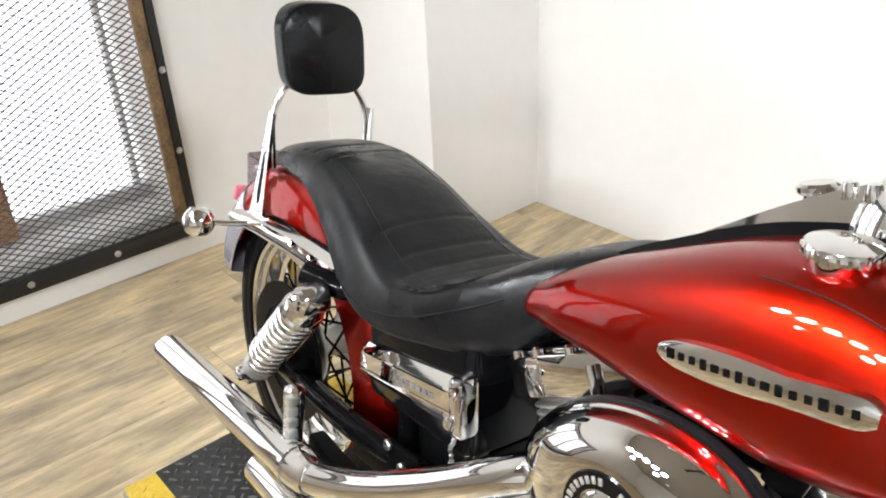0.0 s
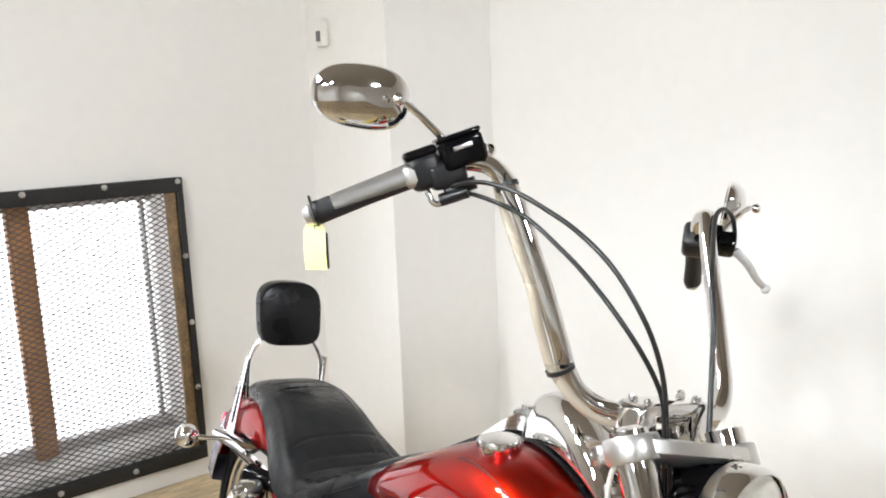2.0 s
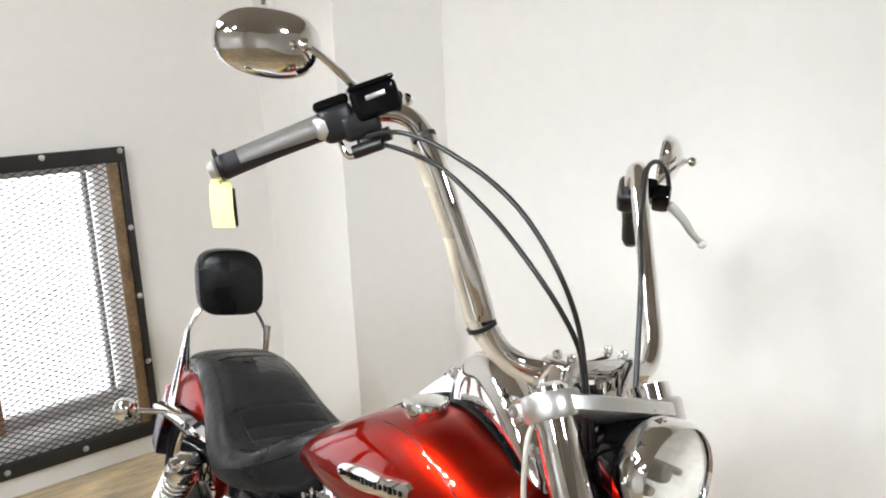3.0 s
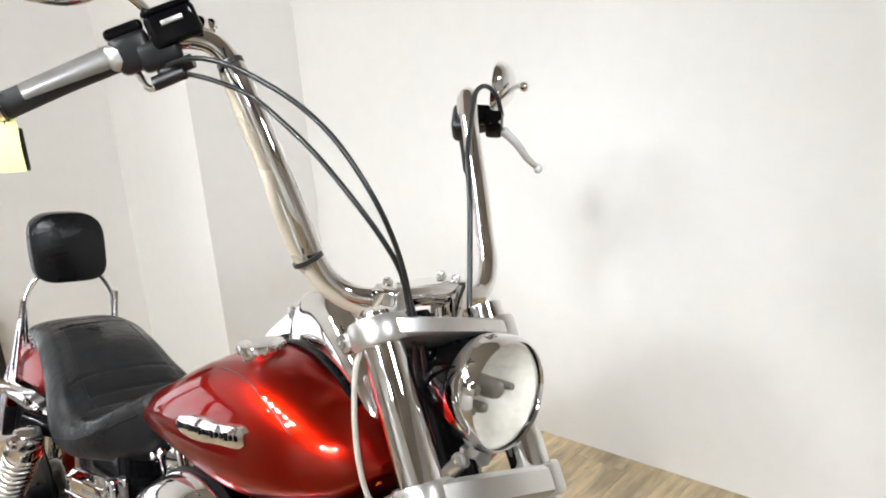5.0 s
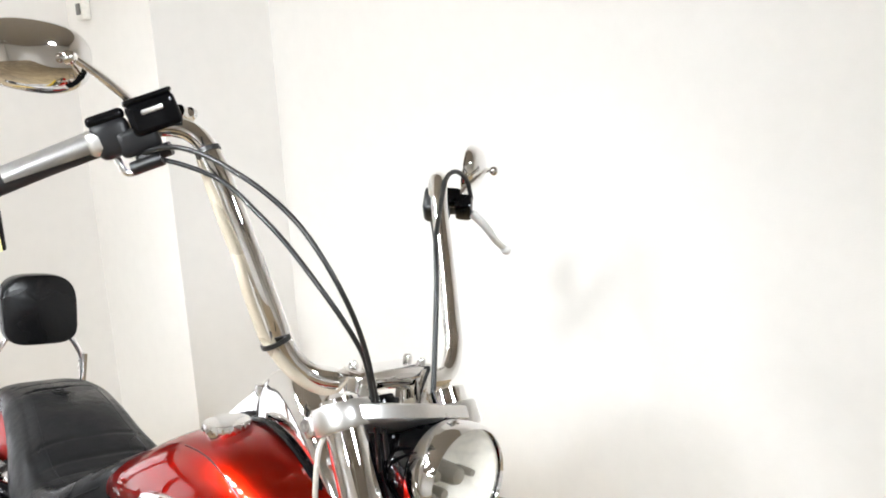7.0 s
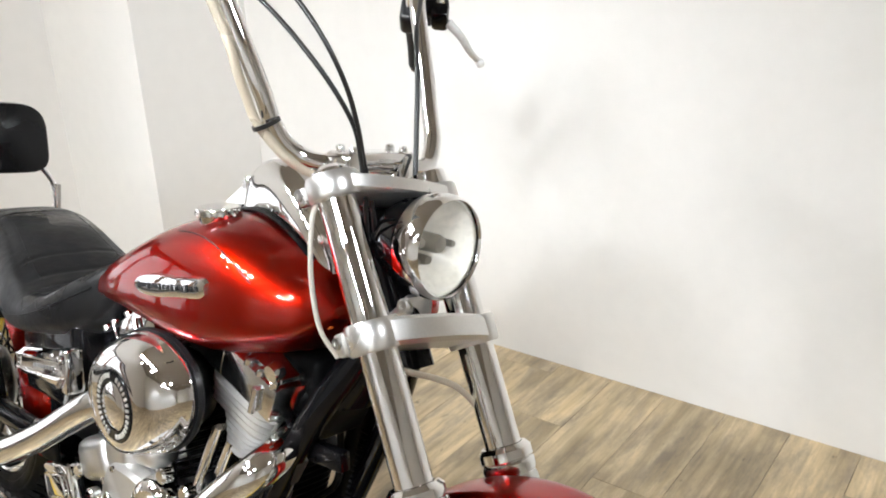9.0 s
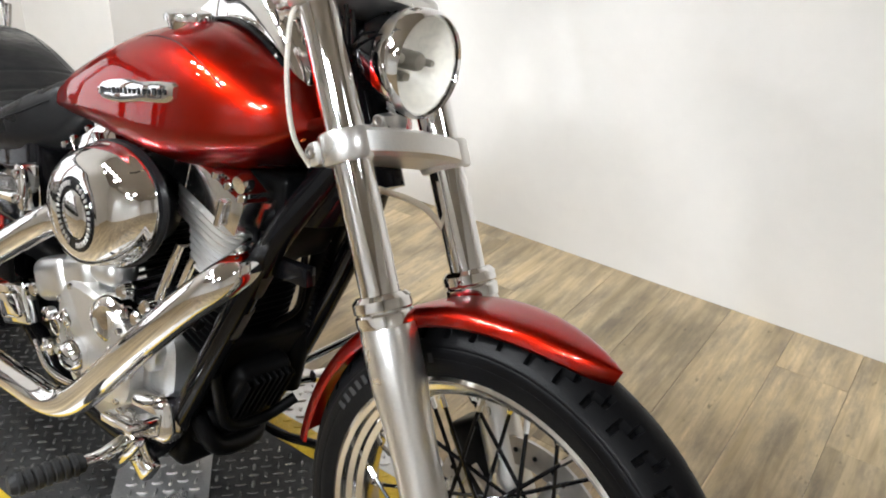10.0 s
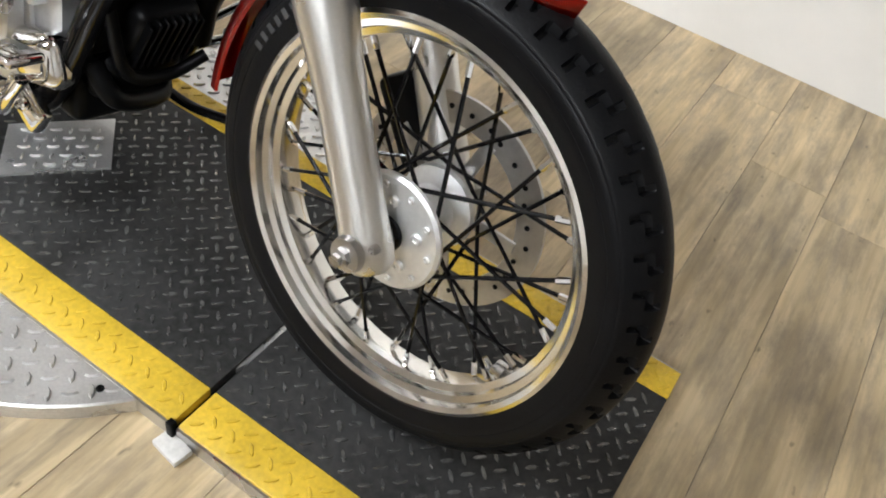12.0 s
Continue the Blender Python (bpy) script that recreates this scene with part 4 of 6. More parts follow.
# ---- seat ----
def seat_ring(x, n=44):
    yc = lerp_table(x, (-1.70, -0.020), (-1.50, -0.028), (-1.20, -0.044), (-1.0, -0.012), (-0.88, 0.010))
    w = lerp_table(x, (-1.70, 0.056), (-1.66, 0.088), (-1.50, 0.110), (-1.36, 0.126), (-1.20, 0.152), (-1.08, 0.160), (-0.98, 0.142), (-0.92, 0.108), (-0.87, 0.066), (-0.84, 0.040))
    top = lerp_table(x, (-1.70, 0.690), (-1.64, 0.714), (-1.52, 0.736), (-1.38, 0.731), (-1.26, 0.698), (-1.16, 0.668), (-1.09, 0.680), (-1.02, 0.722), (-0.96, 0.755), (-0.91, 0.776), (-0.87, 0.786), (-0.84, 0.782))
    low = lerp_table(x, (-1.70, 0.665), (-1.60, 0.668), (-1.48, 0.662), (-1.38, 0.618), (-1.26, 0.560), (-1.08, 0.578), (-0.96, 0.615), (-0.91, 0.680), (-0.87, 0.735), (-0.84, 0.765))
    ring = []
    for k in range(n):
        a = 2 * math.pi * k / n
        cs, sn = math.cos(a), math.sin(a)
        y = w * math.copysign(abs(cs) ** 0.62, cs)
        mid = low + (top - low) * 0.38
        z = mid + ((top - mid) * abs(sn) ** 0.72 if sn > 0 else -(mid - low) * abs(sn) ** 0.6)
        dish = 0.016 * math.exp(-((x + 1.10) / 0.11) ** 2) * (1 - min(abs(cs) * 1.25, 1) ** 2) if sn > 0 else 0.0
        if sn > 0:
            inner = max(0.0, 1 - (abs(cs) / 0.62) ** 6)
            for q in (-1.53, -1.475, -1.255, -1.20, -1.165, -1.135, -1.105):
                dish += 0.0020 * inner * math.exp(-((x - q - 0.02 * cs * cs) / 0.005) ** 2)
            dish += 0.003 * math.exp(-((abs(cs) - 0.60) / 0.05) ** 2) * (1 if -1.56 < x < -1.02 else 0)
        ring.append(Vector((x, yc + y, z - dish)))
    return ring


def seat():
    bm = B()
    rings(bm, [seat_ring(-1.70 + 0.86 * k / 260, 72) for k in range(261)])
    s = part("seat", bm, LEATHER, bike, "stepped black vinyl two-up seat with stitched panels", 60)
    # stitched seams raised along the crown
    for f, x0, x1 in ((0.36, -1.56, -1.02), (0.64, -1.56, -1.02)):
        bm = B()
        line = []
        for k in range(30):
            ring = seat_ring(x0 + (x1 - x0) * k / 29, 88)
            i = int(44 * f)
            line.append(ring[i] + Vector((0, 0, 0.0001)))
        tube(bm, line, 0.0008, 6, smooth=False)
        part("seam", bm, THREAD, s, "stitched seam")
    bm = B()
    line = []
    for k in range(40):
        x = -1.36 + 0.40 * k / 39
        ring, f = seat_ring(x, 88), min(47.0, 46 - (x + 1.30) * 18)
        line.append(ring[int(f)].lerp(ring[int(f) + 1], f % 1) + Vector((0, -0.0004, 0)))
    tube(bm, line, 0.0016, 6, smooth=False)
    part("seam", bm, THREAD, s, "stitched lower seam")


seat()


# ---- backrest ----
def backrest():
    yc = -0.012
    bm = B()
    loops = []
    for k in range(21):
        u = -1 + 2 * k / 20
        ring = []
        for i in range(40):
            a = 2 * math.pi * i / 40
            cs, sn = math.cos(a), math.sin(a)
            e = 0.66 if sn > 0 else 0.36
            shrink = 1 - 0.10 * abs(u) ** 6
            y = 0.085 * math.copysign(abs(cs) ** (0.66 if sn > 0 else 0.46), cs) * shrink * (1 + 0.08 * sn)
            z = (0.088 if sn > 0 else 0.078) * math.copysign(abs(sn) ** e, sn) * shrink
            ring.append(Vector((-1.688 - 0.14 * z + u * 0.024, yc + y - 0.05 * z, 0.876 + z)))
        loops.append(ring)
    rings(bm, loops)
    pad = part("backrest_pad", bm, LEATHER, bike, "padded black vinyl passenger backrest", 60)
    bm = B()
    line = []
    for i in range(48):
        a = 2 * math.pi * i / 47
        cs, sn = math.cos(a), math.sin(a)
        y = 0.0845 * math.copysign(abs(cs) ** (0.66 if sn > 0 else 0.46), cs) * (1 + 0.08 * sn) * 0.965
        z = (0.088 if sn > 0 else 0.078) * math.copysign(abs(sn) ** (0.66 if sn > 0 else 0.36), sn) * 0.97
        line.append(Vector((-1.688 - 0.14 * z + 0.0195, yc + y - 0.05 * z, 0.876 + z)))
    tube(bm, line, 0.0026, 6, smooth=False)
    part("piping", bm, LEATHER, pad, "raised vinyl piping")
    bm = B()
    for s in (-1, 1):
        tube(bm, [(-1.69, yc + s * 0.045, 0.83), (-1.685, yc + s * 0.075, 0.805), (-1.678, yc + s * 0.098, 0.765), (-1.672, yc + s * 0.103, 0.715), (-1.668, yc + s * 0.103, 0.66)], 0.0068, 12)
    part("backrest_hoop", bm, CHROME, bike, "round chrome backrest hoop")
    for s in (-1, 1):
        bm = B()
        # tapered solid side plate with a foot, splayed out over the fender
        top_y, foot_y = yc + s * 0.106, -0.032 + s * 0.116
        loops = []
        for q in range(9):
            u = q / 8
            w, cy, z = 0.009 + 0.019 * u ** 1.3, top_y + (foot_y - top_y) * u, 0.765 - 0.205 * u
            loops.append([Vector((-1.666 + dx * w, cy + dy * 0.0035, z)) for dx, dy in ((-1, -1), (1, -1), (1, 1), (-1, 1))])
        rings(bm, loops)
        box(bm, (-1.665, foot_y, 0.556), (0.070, 0.012, 0.024), bevel=0.003)
        plate = part("backrest_side_plate", bm, CHROME, bike, "slotted chrome side plate of the backrest", 20)
        # Raised black inlay paints the dark of the slot on the solid plate.
        bm = B()
        loops = []
        for q in range(9):
            u = 0.34 + 0.50 * q / 8
            w = (0.0018 + 0.0075 * u ** 1.3) * math.sqrt(max(1 - abs(q / 4 - 1) ** 6, 0.05))
            loops.append([Vector((-1.666 + dx * w, top_y + (foot_y - top_y) * u + dy * 0.0042, 0.765 - 0.205 * u)) for dx, dy in ((-1, -1), (1, -1), (1, 1), (-1, 1))])
        rings(bm, loops)
        part("slot", bm, BLACK_MATT, plate, "long black inlay in place of an open slot")


backrest()


# ---- tail ----
def tail():
    yc = -0.035
    for s in (-1, 1):
        bm = B()
        y = yc + s * 0.122
        loops = []
        for k in range(13):
            u = k / 12
            x = -1.33 - 0.42 * u
            z = 0.575 + 0.012 * math.sin(u * math.pi) - 0.035 * u
            hgt = 0.030 * (1 - 0.55 * u)
            loops.append([Vector((x, y - s * 0.008, z + hgt)), Vector((x, y + s * 0.010, z + hgt * 0.7)), Vector((x, y + s * 0.013, z)), Vector((x, y + s * 0.010, z - hgt * 0.7)), Vector((x, y - s * 0.008, z - hgt))])
        rings(bm, loops)
        strut = part("fender_strut", bm, CHROME, bike, "polished chrome fender strut")
        for x in (-1.40, -1.47):
            bm = B()
            bolt(bm, (x, y + s * 0.012, 0.584), (0, s, 0), 0.010, 0.008)
            part("strut_bolt", bm, CHROME, strut)
        bm = B()
        tube(bm, [(-1.66, y, 0.555), (-1.675, y + s * 0.045, 0.556), (-1.69, y + s * 0.075, 0.557)], 0.0062, 10)
        arm = part("signal_arm", bm, CHROME, bike, "chrome turn signal stalk")
        bm = B()
        ball(bm, (-1.692, y + s * 0.095, 0.560), 0.030, (1.0, 1.0, 1.0), 28, 18)
        part("turn_signal", bm, CHROME, arm, "ball-shaped chrome turn signal")
    # tail lamp on the fender
    bm = B()
    loops = []
    for k in range(2):
        u = k
        x = -1.765 - 0.115 * u
        w = 0.052 - 0.012 * u
        loops.append([Vector((x, yc + w, 0.560 - 0.05 * u)), Vector((x - 0.01, yc + w * 0.9, 0.628 - 0.004 * u)), Vector((x - 0.012, yc - w * 0.9, 0.628 - 0.004 * u)), Vector((x, yc - w, 0.560 - 0.05 * u))])
    rings(bm, loops)
    bmesh.ops.bevel(bm, geom=bm.edges[:], offset=0.003, segments=2, affect="EDGES")
    t = part("tail_lamp", bm, TAIL_RED, bike, "dark red wedge-shaped tail lamp")
    bm = B()
    bolt(bm, (-1.815, yc - 0.046, 0.612), (0, -1, 0), 0.006, 0.004)
    part("lamp_screw", bm, STEEL, t)
    bm = B()
    box(bm, (-1.890, yc - 0.052, 0.535), (0.012, 0.026, 0.034), Matrix.Rotation(radians(20), 4, "Y"), 0.004)
    part("side_fitting", bm, PINK, t, "pink plastic side reflector")
    # pale trim along the fender's tip
    bm = B()
    rings(bm, arch_band(REAR_C, 0.369, -40, -80, 0.1065, 0.096, steps=24, tip=0.10))
    part("fender_tip_trim", bm, LILAC, bike, "scuffed polished trim on the fender tip, reflected lilac in its colour")


tail()


# ---- rear suspension ----
def shocks():
    for s in (-1, 1):
        y = -0.03 + s * 0.185
        a, b = Vector((-1.305, y, 0.565)), Vector((-1.515, y, 0.325))
        d = (b - a).normalized()
        n = (b - a).length
        bm = B()
        lathe(bm, [(0, 0.0), (0.020, 0.0), (0.020, n), (0, n)], a, d, 20)
        shock = part("shock_absorber", bm, BLACK, bike, "chrome coil-over shock absorber")
        bm = B()
        lathe(bm, [(0.0, 0.010), (0.026, 0.012), (0.031, 0.020), (0.032, 0.040), (0.036, 0.044), (0.036, 0.050), (0.0, 0.050)], a, d, 32)
        part("shock_cover", bm, CHROME, shock, "chrome upper cover")
        bm = B()
        lathe(bm, [(0.0, n - 0.075), (0.030, n - 0.075), (0.031, n - 0.068), (0.028, n - 0.02), (0.018, n - 0.012), (0.0, n - 0.012)], a, d, 32)
        part("shock_cup", bm, SATIN, shock, "lower spring cup")
        bm = B()
        m = Matrix.Translation(a) @ spin_to(d)
        turns, z0, z1 = 10.0, 0.050, n - 0.066
        tube(bm, [m @ Vector((0.0290 * math.cos(2 * math.pi * turns * k / 252), 0.0290 * math.sin(2 * math.pi * turns * k / 252), z0 + (z1 - z0) * k / 252)) for k in range(253)], 0.0067, 10, smooth=False)
        part("spring", bm, POLISHED, shock, "pale chrome coil spring")
        for p in (a, b):
            bm = B()
            lathe(bm, [(0, -0.022), (0.022, -0.022), (0.024, -0.016), (0.024, 0.016), (0.022, 0.022), (0, 0.022)], p, (0, 1, 0), 24)
            lathe(bm, [(0, 0.022), (0.014, 0.022), (0.014, 0.032), (0.010, 0.036), (0.0, 0.037)], p, (0, s, 0), 16)
            part("shock_eye", bm, CHROME, shock, "shock mounting eye with cap")
    bm = B()
    for s in (-1, 1):
        y = -0.03 + s * 0.125
        tube(bm, [(-1.08, y * 0.8, 0.345), (-1.30, y, 0.335), (-1.60, y, 0.322)], 0.022, 12, squash=1.5)
        box(bm, (-1.575, y, 0.322), (0.10, 0.016, 0.055), bevel=0.006)
    part("swingarm", bm, BLACK, bike, "black tubular swingarm")
    bm = B()
    tube(bm, [(-1.36, -0.20, 0.585), (-1.30, -0.16, 0.575), (-1.28, -0.10, 0.57)], 0.020, 14)
    part("upper_shock_mount", bm, BLACK, bike, "black upper shock mount")
    bm = B()
    lathe(bm, [(0, 0), (0.022, 0), (0.022, 0.010), (0.012, 0.016), (0, 0.016)], (-1.555, -0.17, 0.322), (0, -1, 0), 6)
    part("rear_axle_nut", bm, STEEL, bike)
    bm = B()
    box(bm, (-1.47, -0.155, 0.345), (0.075, 0.045, 0.060), bevel=0.010)
    part("rear_caliper", bm, BLACK_MATT, bike, "black rear brake caliper")


shocks()


# ---- frame ----
DULL = material("scuffed_grey_tape", (0.022, 0.021, 0.020), 0.5, spread=0.5, scale=30)


def frame_tubes():
    for name, pts, r, mat, lab in (
        ("backbone", [(-0.33, 0.0, 0.80), (-0.60, 0.0, 0.755), (-0.95, 0.0, 0.64), (-1.25, -0.02, 0.57)], 0.024, BLACK, "black frame backbone"),
        ("right_downtube", [(-0.335, -0.045, 0.765), (-0.395, -0.085, 0.64), (-0.50, -0.098, 0.41), (-0.605, -0.10, 0.205), (-0.70, -0.10, 0.150), (-0.95, -0.10, 0.140), (-1.10, -0.10, 0.20)], 0.0205, BLACK, "black frame downtube"),
        ("left_downtube", [(-0.335, 0.045, 0.765), (-0.395, 0.085, 0.64), (-0.50, 0.10, 0.41), (-0.605, 0.105, 0.205), (-0.70, 0.105, 0.150), (-0.95, 0.10, 0.140), (-1.10, 0.10, 0.20)], 0.0205, BLACK, "black frame downtube"),
        ("right_rear_tube", [(-1.10, -0.105, 0.20), (-1.16, -0.11, 0.35), (-1.18, -0.11, 0.50), (-1.28, -0.10, 0.575), (-1.45, -0.14, 0.585)], 0.017, BLACK, "black rear frame tube"),
        ("left_rear_tube", [(-1.10, 0.105, 0.20), (-1.16, 0.09, 0.35), (-1.18, 0.08, 0.50), (-1.28, 0.06, 0.575), (-1.45, 0.07, 0.585)], 0.017, BLACK, "black rear frame tube"),
    ):
        bm = B()
        tube(bm, pts, r, 16)
        part(name, bm, mat, bike, lab)
    bm = B()
    loops = []
    for z, x, w, d in ((0.90, -0.385, 0.050, 0.030), (0.84, -0.360, 0.060, 0.040), (0.76, -0.345, 0.066, 0.050), (0.67, -0.385, 0.075, 0.040)):
        loops.append([Vector((x + d * math.cos(a), w * math.sin(a), z)) for a in [2 * math.pi * i / 16 for i in range(16)]])
    rings(bm, loops)
    part("steering_neck", bm, BLACK, bike, "black steering neck gusset")
    # clamp sleeves on the right downtube
    a, b = Vector((-0.395, -0.085, 0.64)), Vector((-0.50, -0.098, 0.41))
    d = (b - a).normalized()
    bm = B()
    for s, l, r in ((0.050, 0.045, 0.0214), (0.125, 0.060, 0.0216)):
        lathe(bm, [(0.0205, s), (r, s + 0.002), (r, s + l - 0.002), (0.0205, s + l)], a, d, 20)
    part("tube_sleeve", bm, DULL, bike, "grey sleeves on the downtube")
    # voltage regulator below the neck and its bracket
    tilt = Matrix.Rotation(radians(26), 4, "Y")
    # Panel added to keep the gap between the downtubes black.
    bm = B()
    box(bm, (-0.432, -0.005, 0.625), (0.028, 0.120, 0.085), tilt, 0.010, 2)
    panel = part("filler_panel", bm, BLACK_MATT, bike, "black filler panel between the downtubes")
    bm = B()
    tube(bm, [(-0.448, 0.02, 0.60), (-0.475, 0.045, 0.48), (-0.50, 0.02, 0.44), (-0.515, -0.01, 0.39)], 0.006, 10)
    part("panel_lead", bm, BLACK_MATT, panel, "black wiring lead")
    bm = B()
    c = Vector((-0.515, 0.0, 0.335))
    box(bm, c, (0.050, 0.110, 0.105), tilt, 0.020, 4)
    # Plate added to keep the area round the regulator black.
    mount = B()
    box(mount, (-0.540, 0.005, 0.360), (0.040, 0.170, 0.170), tilt, 0.012, 3)
    part("regulator_filler", mount, BLACK_MATT, bike, "black filler plate behind the regulator")
    reg = part("regulator", bm, BLACK_MATT, bike, "black finned voltage regulator")
    for k in range(8):
        bm = B()
        n = 0.088 if k in (0, 7) else 0.100
        box(bm, c + tilt @ Vector((0.028, -0.044 + 0.0126 * k, 0.0)), (0.016, 0.0045, n), tilt, 0.0018, 1)
        part("fin", bm, BLACK_MATT, reg)
    bm = B()
    box(bm, (-0.595, 0.005, 0.250), (0.110, 0.150, 0.100), Matrix.Rotation(radians(28), 4, "Y"), 0.030, 3)
    tube(bm, [(-0.56, -0.075, 0.27), (-0.53, -0.05, 0.215), (-0.560, 0.05, 0.185), (-0.60, 0.08, 0.20)], 0.016, 10)
    tube(bm, [(-0.50, -0.09, 0.38), (-0.51, -0.05, 0.27), (-0.52, 0.03, 0.245), (-0.50, 0.085, 0.28)], 0.010, 10)
    part("front_motor_mount", bm, BLACK_MATT, bike, "black front engine mount with hoses")
    bm = B()
    tube(bm, [(-0.40, 0.075, 0.74), (-0.445, 0.088, 0.68), (-0.48, 0.090, 0.551), (-0.515, 0.090, 0.386), (-0.53, 0.090, 0.29)], 0.022, 12)
    part("harness_tube", bm, BLACK_MATT, bike, "black cable conduit")
    bm = B()
    m = Vector((-0.455, 0.088, 0.57))
    tube(bm, [m + Vector((0.010 * math.cos(k * 0.9) + -0.035 * k / 90, 0.010 * math.sin(k * 0.9), -0.14 * k / 90)) for k in range(91)], 0.003, 6, smooth=False)
    part("coil_wrap", bm, BLACK_MATT, bike, "spiral cable wrap")


frame_tubes()


# ---- engine ----
def engine():
    crank = Vector((-0.800, 0.0, 0.285))
    bm = B()
    loops = []
    for y in (-0.120, -0.112, -0.06, 0.06, 0.112, 0.120):
        k = 0.90 if abs(y) > 0.115 else 1.0
        loops.append([crank + Vector((0.150 * k * math.copysign(abs(math.cos(a)) ** 0.75, math.cos(a)), y, 0.130 * k * math.copysign(abs(math.sin(a)) ** 0.75, math.sin(a)))) for a in [2 * math.pi * i / 36 for i in range(36)]])
    rings(bm, loops)
    case = part("crankcase", bm, BRUSHED, bike, "silver painted engine crankcase")
    bm = B()
    box(bm, (-1.06, 0.0, 0.30), (0.26, 0.20, 0.20), bevel=0.03, segments=3)
    part("gearbox", bm, BLACK_MATT, bike, "black gearbox casing")
    bm = B()
    loops = []
    for y, k in ((-0.118, 1.0), (-0.140, 0.98), (-0.148, 0.90), (-0.150, 0.0)):
        loops.append([crank + Vector((0.020 + k * 0.125 * math.copysign(abs(math.cos(a)) ** 0.7, math.cos(a)), y, 0.035 + k * 0.100 * math.copysign(abs(math.sin(a)) ** 0.7, math.sin(a)))) for a in [2 * math.pi * i / 32 for i in range(32)]])
    rings(bm, loops)
    part("cam_cover", bm, SATIN, case, "polished silver cam cover")
    for k in range(9):
        a = 2 * math.pi * k / 9
        bm = B()
        bolt(bm, crank + Vector((0.020 + 0.113 * math.copysign(abs(math.cos(a)) ** 0.7, math.cos(a)), -0.146, 0.035 + 0.090 * math.copysign(abs(math.sin(a)) ** 0.7, math.sin(a)))), (0, -1, 0), 0.0065, 0.006)
        part("cover_screw", bm, CHROME, case)
    # round chrome covers, filter and small castings on the right side
    for place, axis, r, h, lab in (((-0.735, -0.118, 0.385), (0.30, -1, 0.10), 0.044, 0.036, "round chrome nose cover"), ((-0.815, -0.140, 0.288), (0.25, -1, -0.1), 0.030, 0.040, "chrome oil filter end"), ((-0.905, -0.130, 0.300), (0.1, -1, 0.0), 0.024, 0.022, "round chrome plug")):
        bm = B()
        lathe(bm, [(0, 0), (r, 0.0), (r * 1.04, h * 0.1), (r * 1.02, h * 0.55), (r * 0.90, h * 0.80), (r * 0.62, h * 0.95), (r * 0.55, h * 0.90), (r * 0.25, h * 0.92), (0.0, h * 0.93)], place, axis, 36)
        part("round_cover", bm, CHROME, case, lab)
    for place, size, turn in (((-1.085, -0.135, 0.268), (0.125, 0.030, 0.085), -22), ((-1.085, -0.153, 0.268), (0.088, 0.008, 0.052), -22)):
        bm = B()
        box(bm, place, size, Matrix.Rotation(radians(turn), 4, "Y"), 0.0075, 3)
        part("sprocket_box", bm, CHROME, case, "boxy chrome side cover")
    for x, z, lx, lz, turn in ((-0.965, 0.365, 0.125, 0.085, -24), (-0.865, 0.418, 0.100, 0.068, -18), (-0.775, 0.455, 0.085, 0.052, -12)):
        bm = B()
        box(bm, (x, -0.108, z), (lx, 0.062, lz), Matrix.Rotation(radians(turn), 4, "Y"), 0.024, 4)
        part("case_bulge", bm, SATIN, case, "rounded silver casting")
    bm = B()
    loops = []
    for y, k in ((-0.105, 0.72), (-0.098, 0.92), (-0.07, 1.0), (0.0, 1.0)):
        loops.append([Vector((-0.645 + 0.056 * k * math.copysign(abs(math.cos(a)) ** 0.6, math.cos(a)), y, 0.335 + 0.076 * k * math.copysign(abs(math.sin(a)) ** 0.6, math.sin(a)))) for a in [2 * math.pi * i / 28 for i in range(28)]])
    rings(bm, loops)
    part("case_nose", bm, BRUSHED, case, "silver front of the crankcase")
    for x, z, turn in ((-0.70, 0.335, 20), (-0.655, 0.375, -30), (-0.93, 0.245, 8), (-0.86, 0.335, 35)):
        bm = B()
        box(bm, (x, -0.142, z), (0.036, 0.026, 0.024), Matrix.Rotation(radians(turn), 4, "Y"), 0.006, 3)
        bolt(bm, (x, -0.155, z), (0, -1, 0), 0.007, 0.006)
        part("small_cover", bm, CHROME, case, "small chrome cover with a screw")
    for pts in (((-0.70, -0.150, 0.300), (-0.66, -0.165, 0.330), (-0.62, -0.150, 0.375), (-0.60, -0.12, 0.42)), ((-0.98, -0.150, 0.235), (-0.90, -0.165, 0.220), (-0.82, -0.160, 0.225), (-0.76, -0.14, 0.25))):
        bm = B()
        tube(bm, pts, 0.0055, 10)
        part("oil_line", bm, CHROME, case, "bent chrome oil line")
    for x, z in ((-0.645, 0.425), (-0.620, 0.455), (-0.690, 0.455), (-0.660, 0.350), (-0.955, 0.300), (-1.005, 0.330)):
        bm = B()
        lathe(bm, [(0, 0), (0.013, 0), (0.014, 0.004), (0.0135, 0.016), (0.009, 0.020), (0, 0.020)], (x, -0.128, z), (0.1, -1, 0.1), 14)
        part("case_bolt", bm, CHROME, case)
    bm = B()
    tube(bm, [(-0.56, -0.135, 0.510), (-0.52, -0.145, 0.500), (-0.475, -0.140, 0.488)], 0.009, 10)
    part("cable_loom", bm, BLACK_MATT, bike, "short black cable loom")
    # cylinders with fins, heads, rocker boxes
    for name, lean, foot in (("front_cylinder", 14.0, Vector((-0.592, -0.005, 0.385))), ("rear_cylinder", -30.0, Vector((-0.714, -0.005, 0.396)))):
        d = Vector((math.sin(radians(lean)), 0, math.cos(radians(lean))))
        turn = Matrix.Rotation(radians(lean), 4, "Y")
        bm = B()
        lathe(bm, [(0, 0), (0.055, 0), (0.055, 0.26), (0, 0.26)], foot, d, 32)
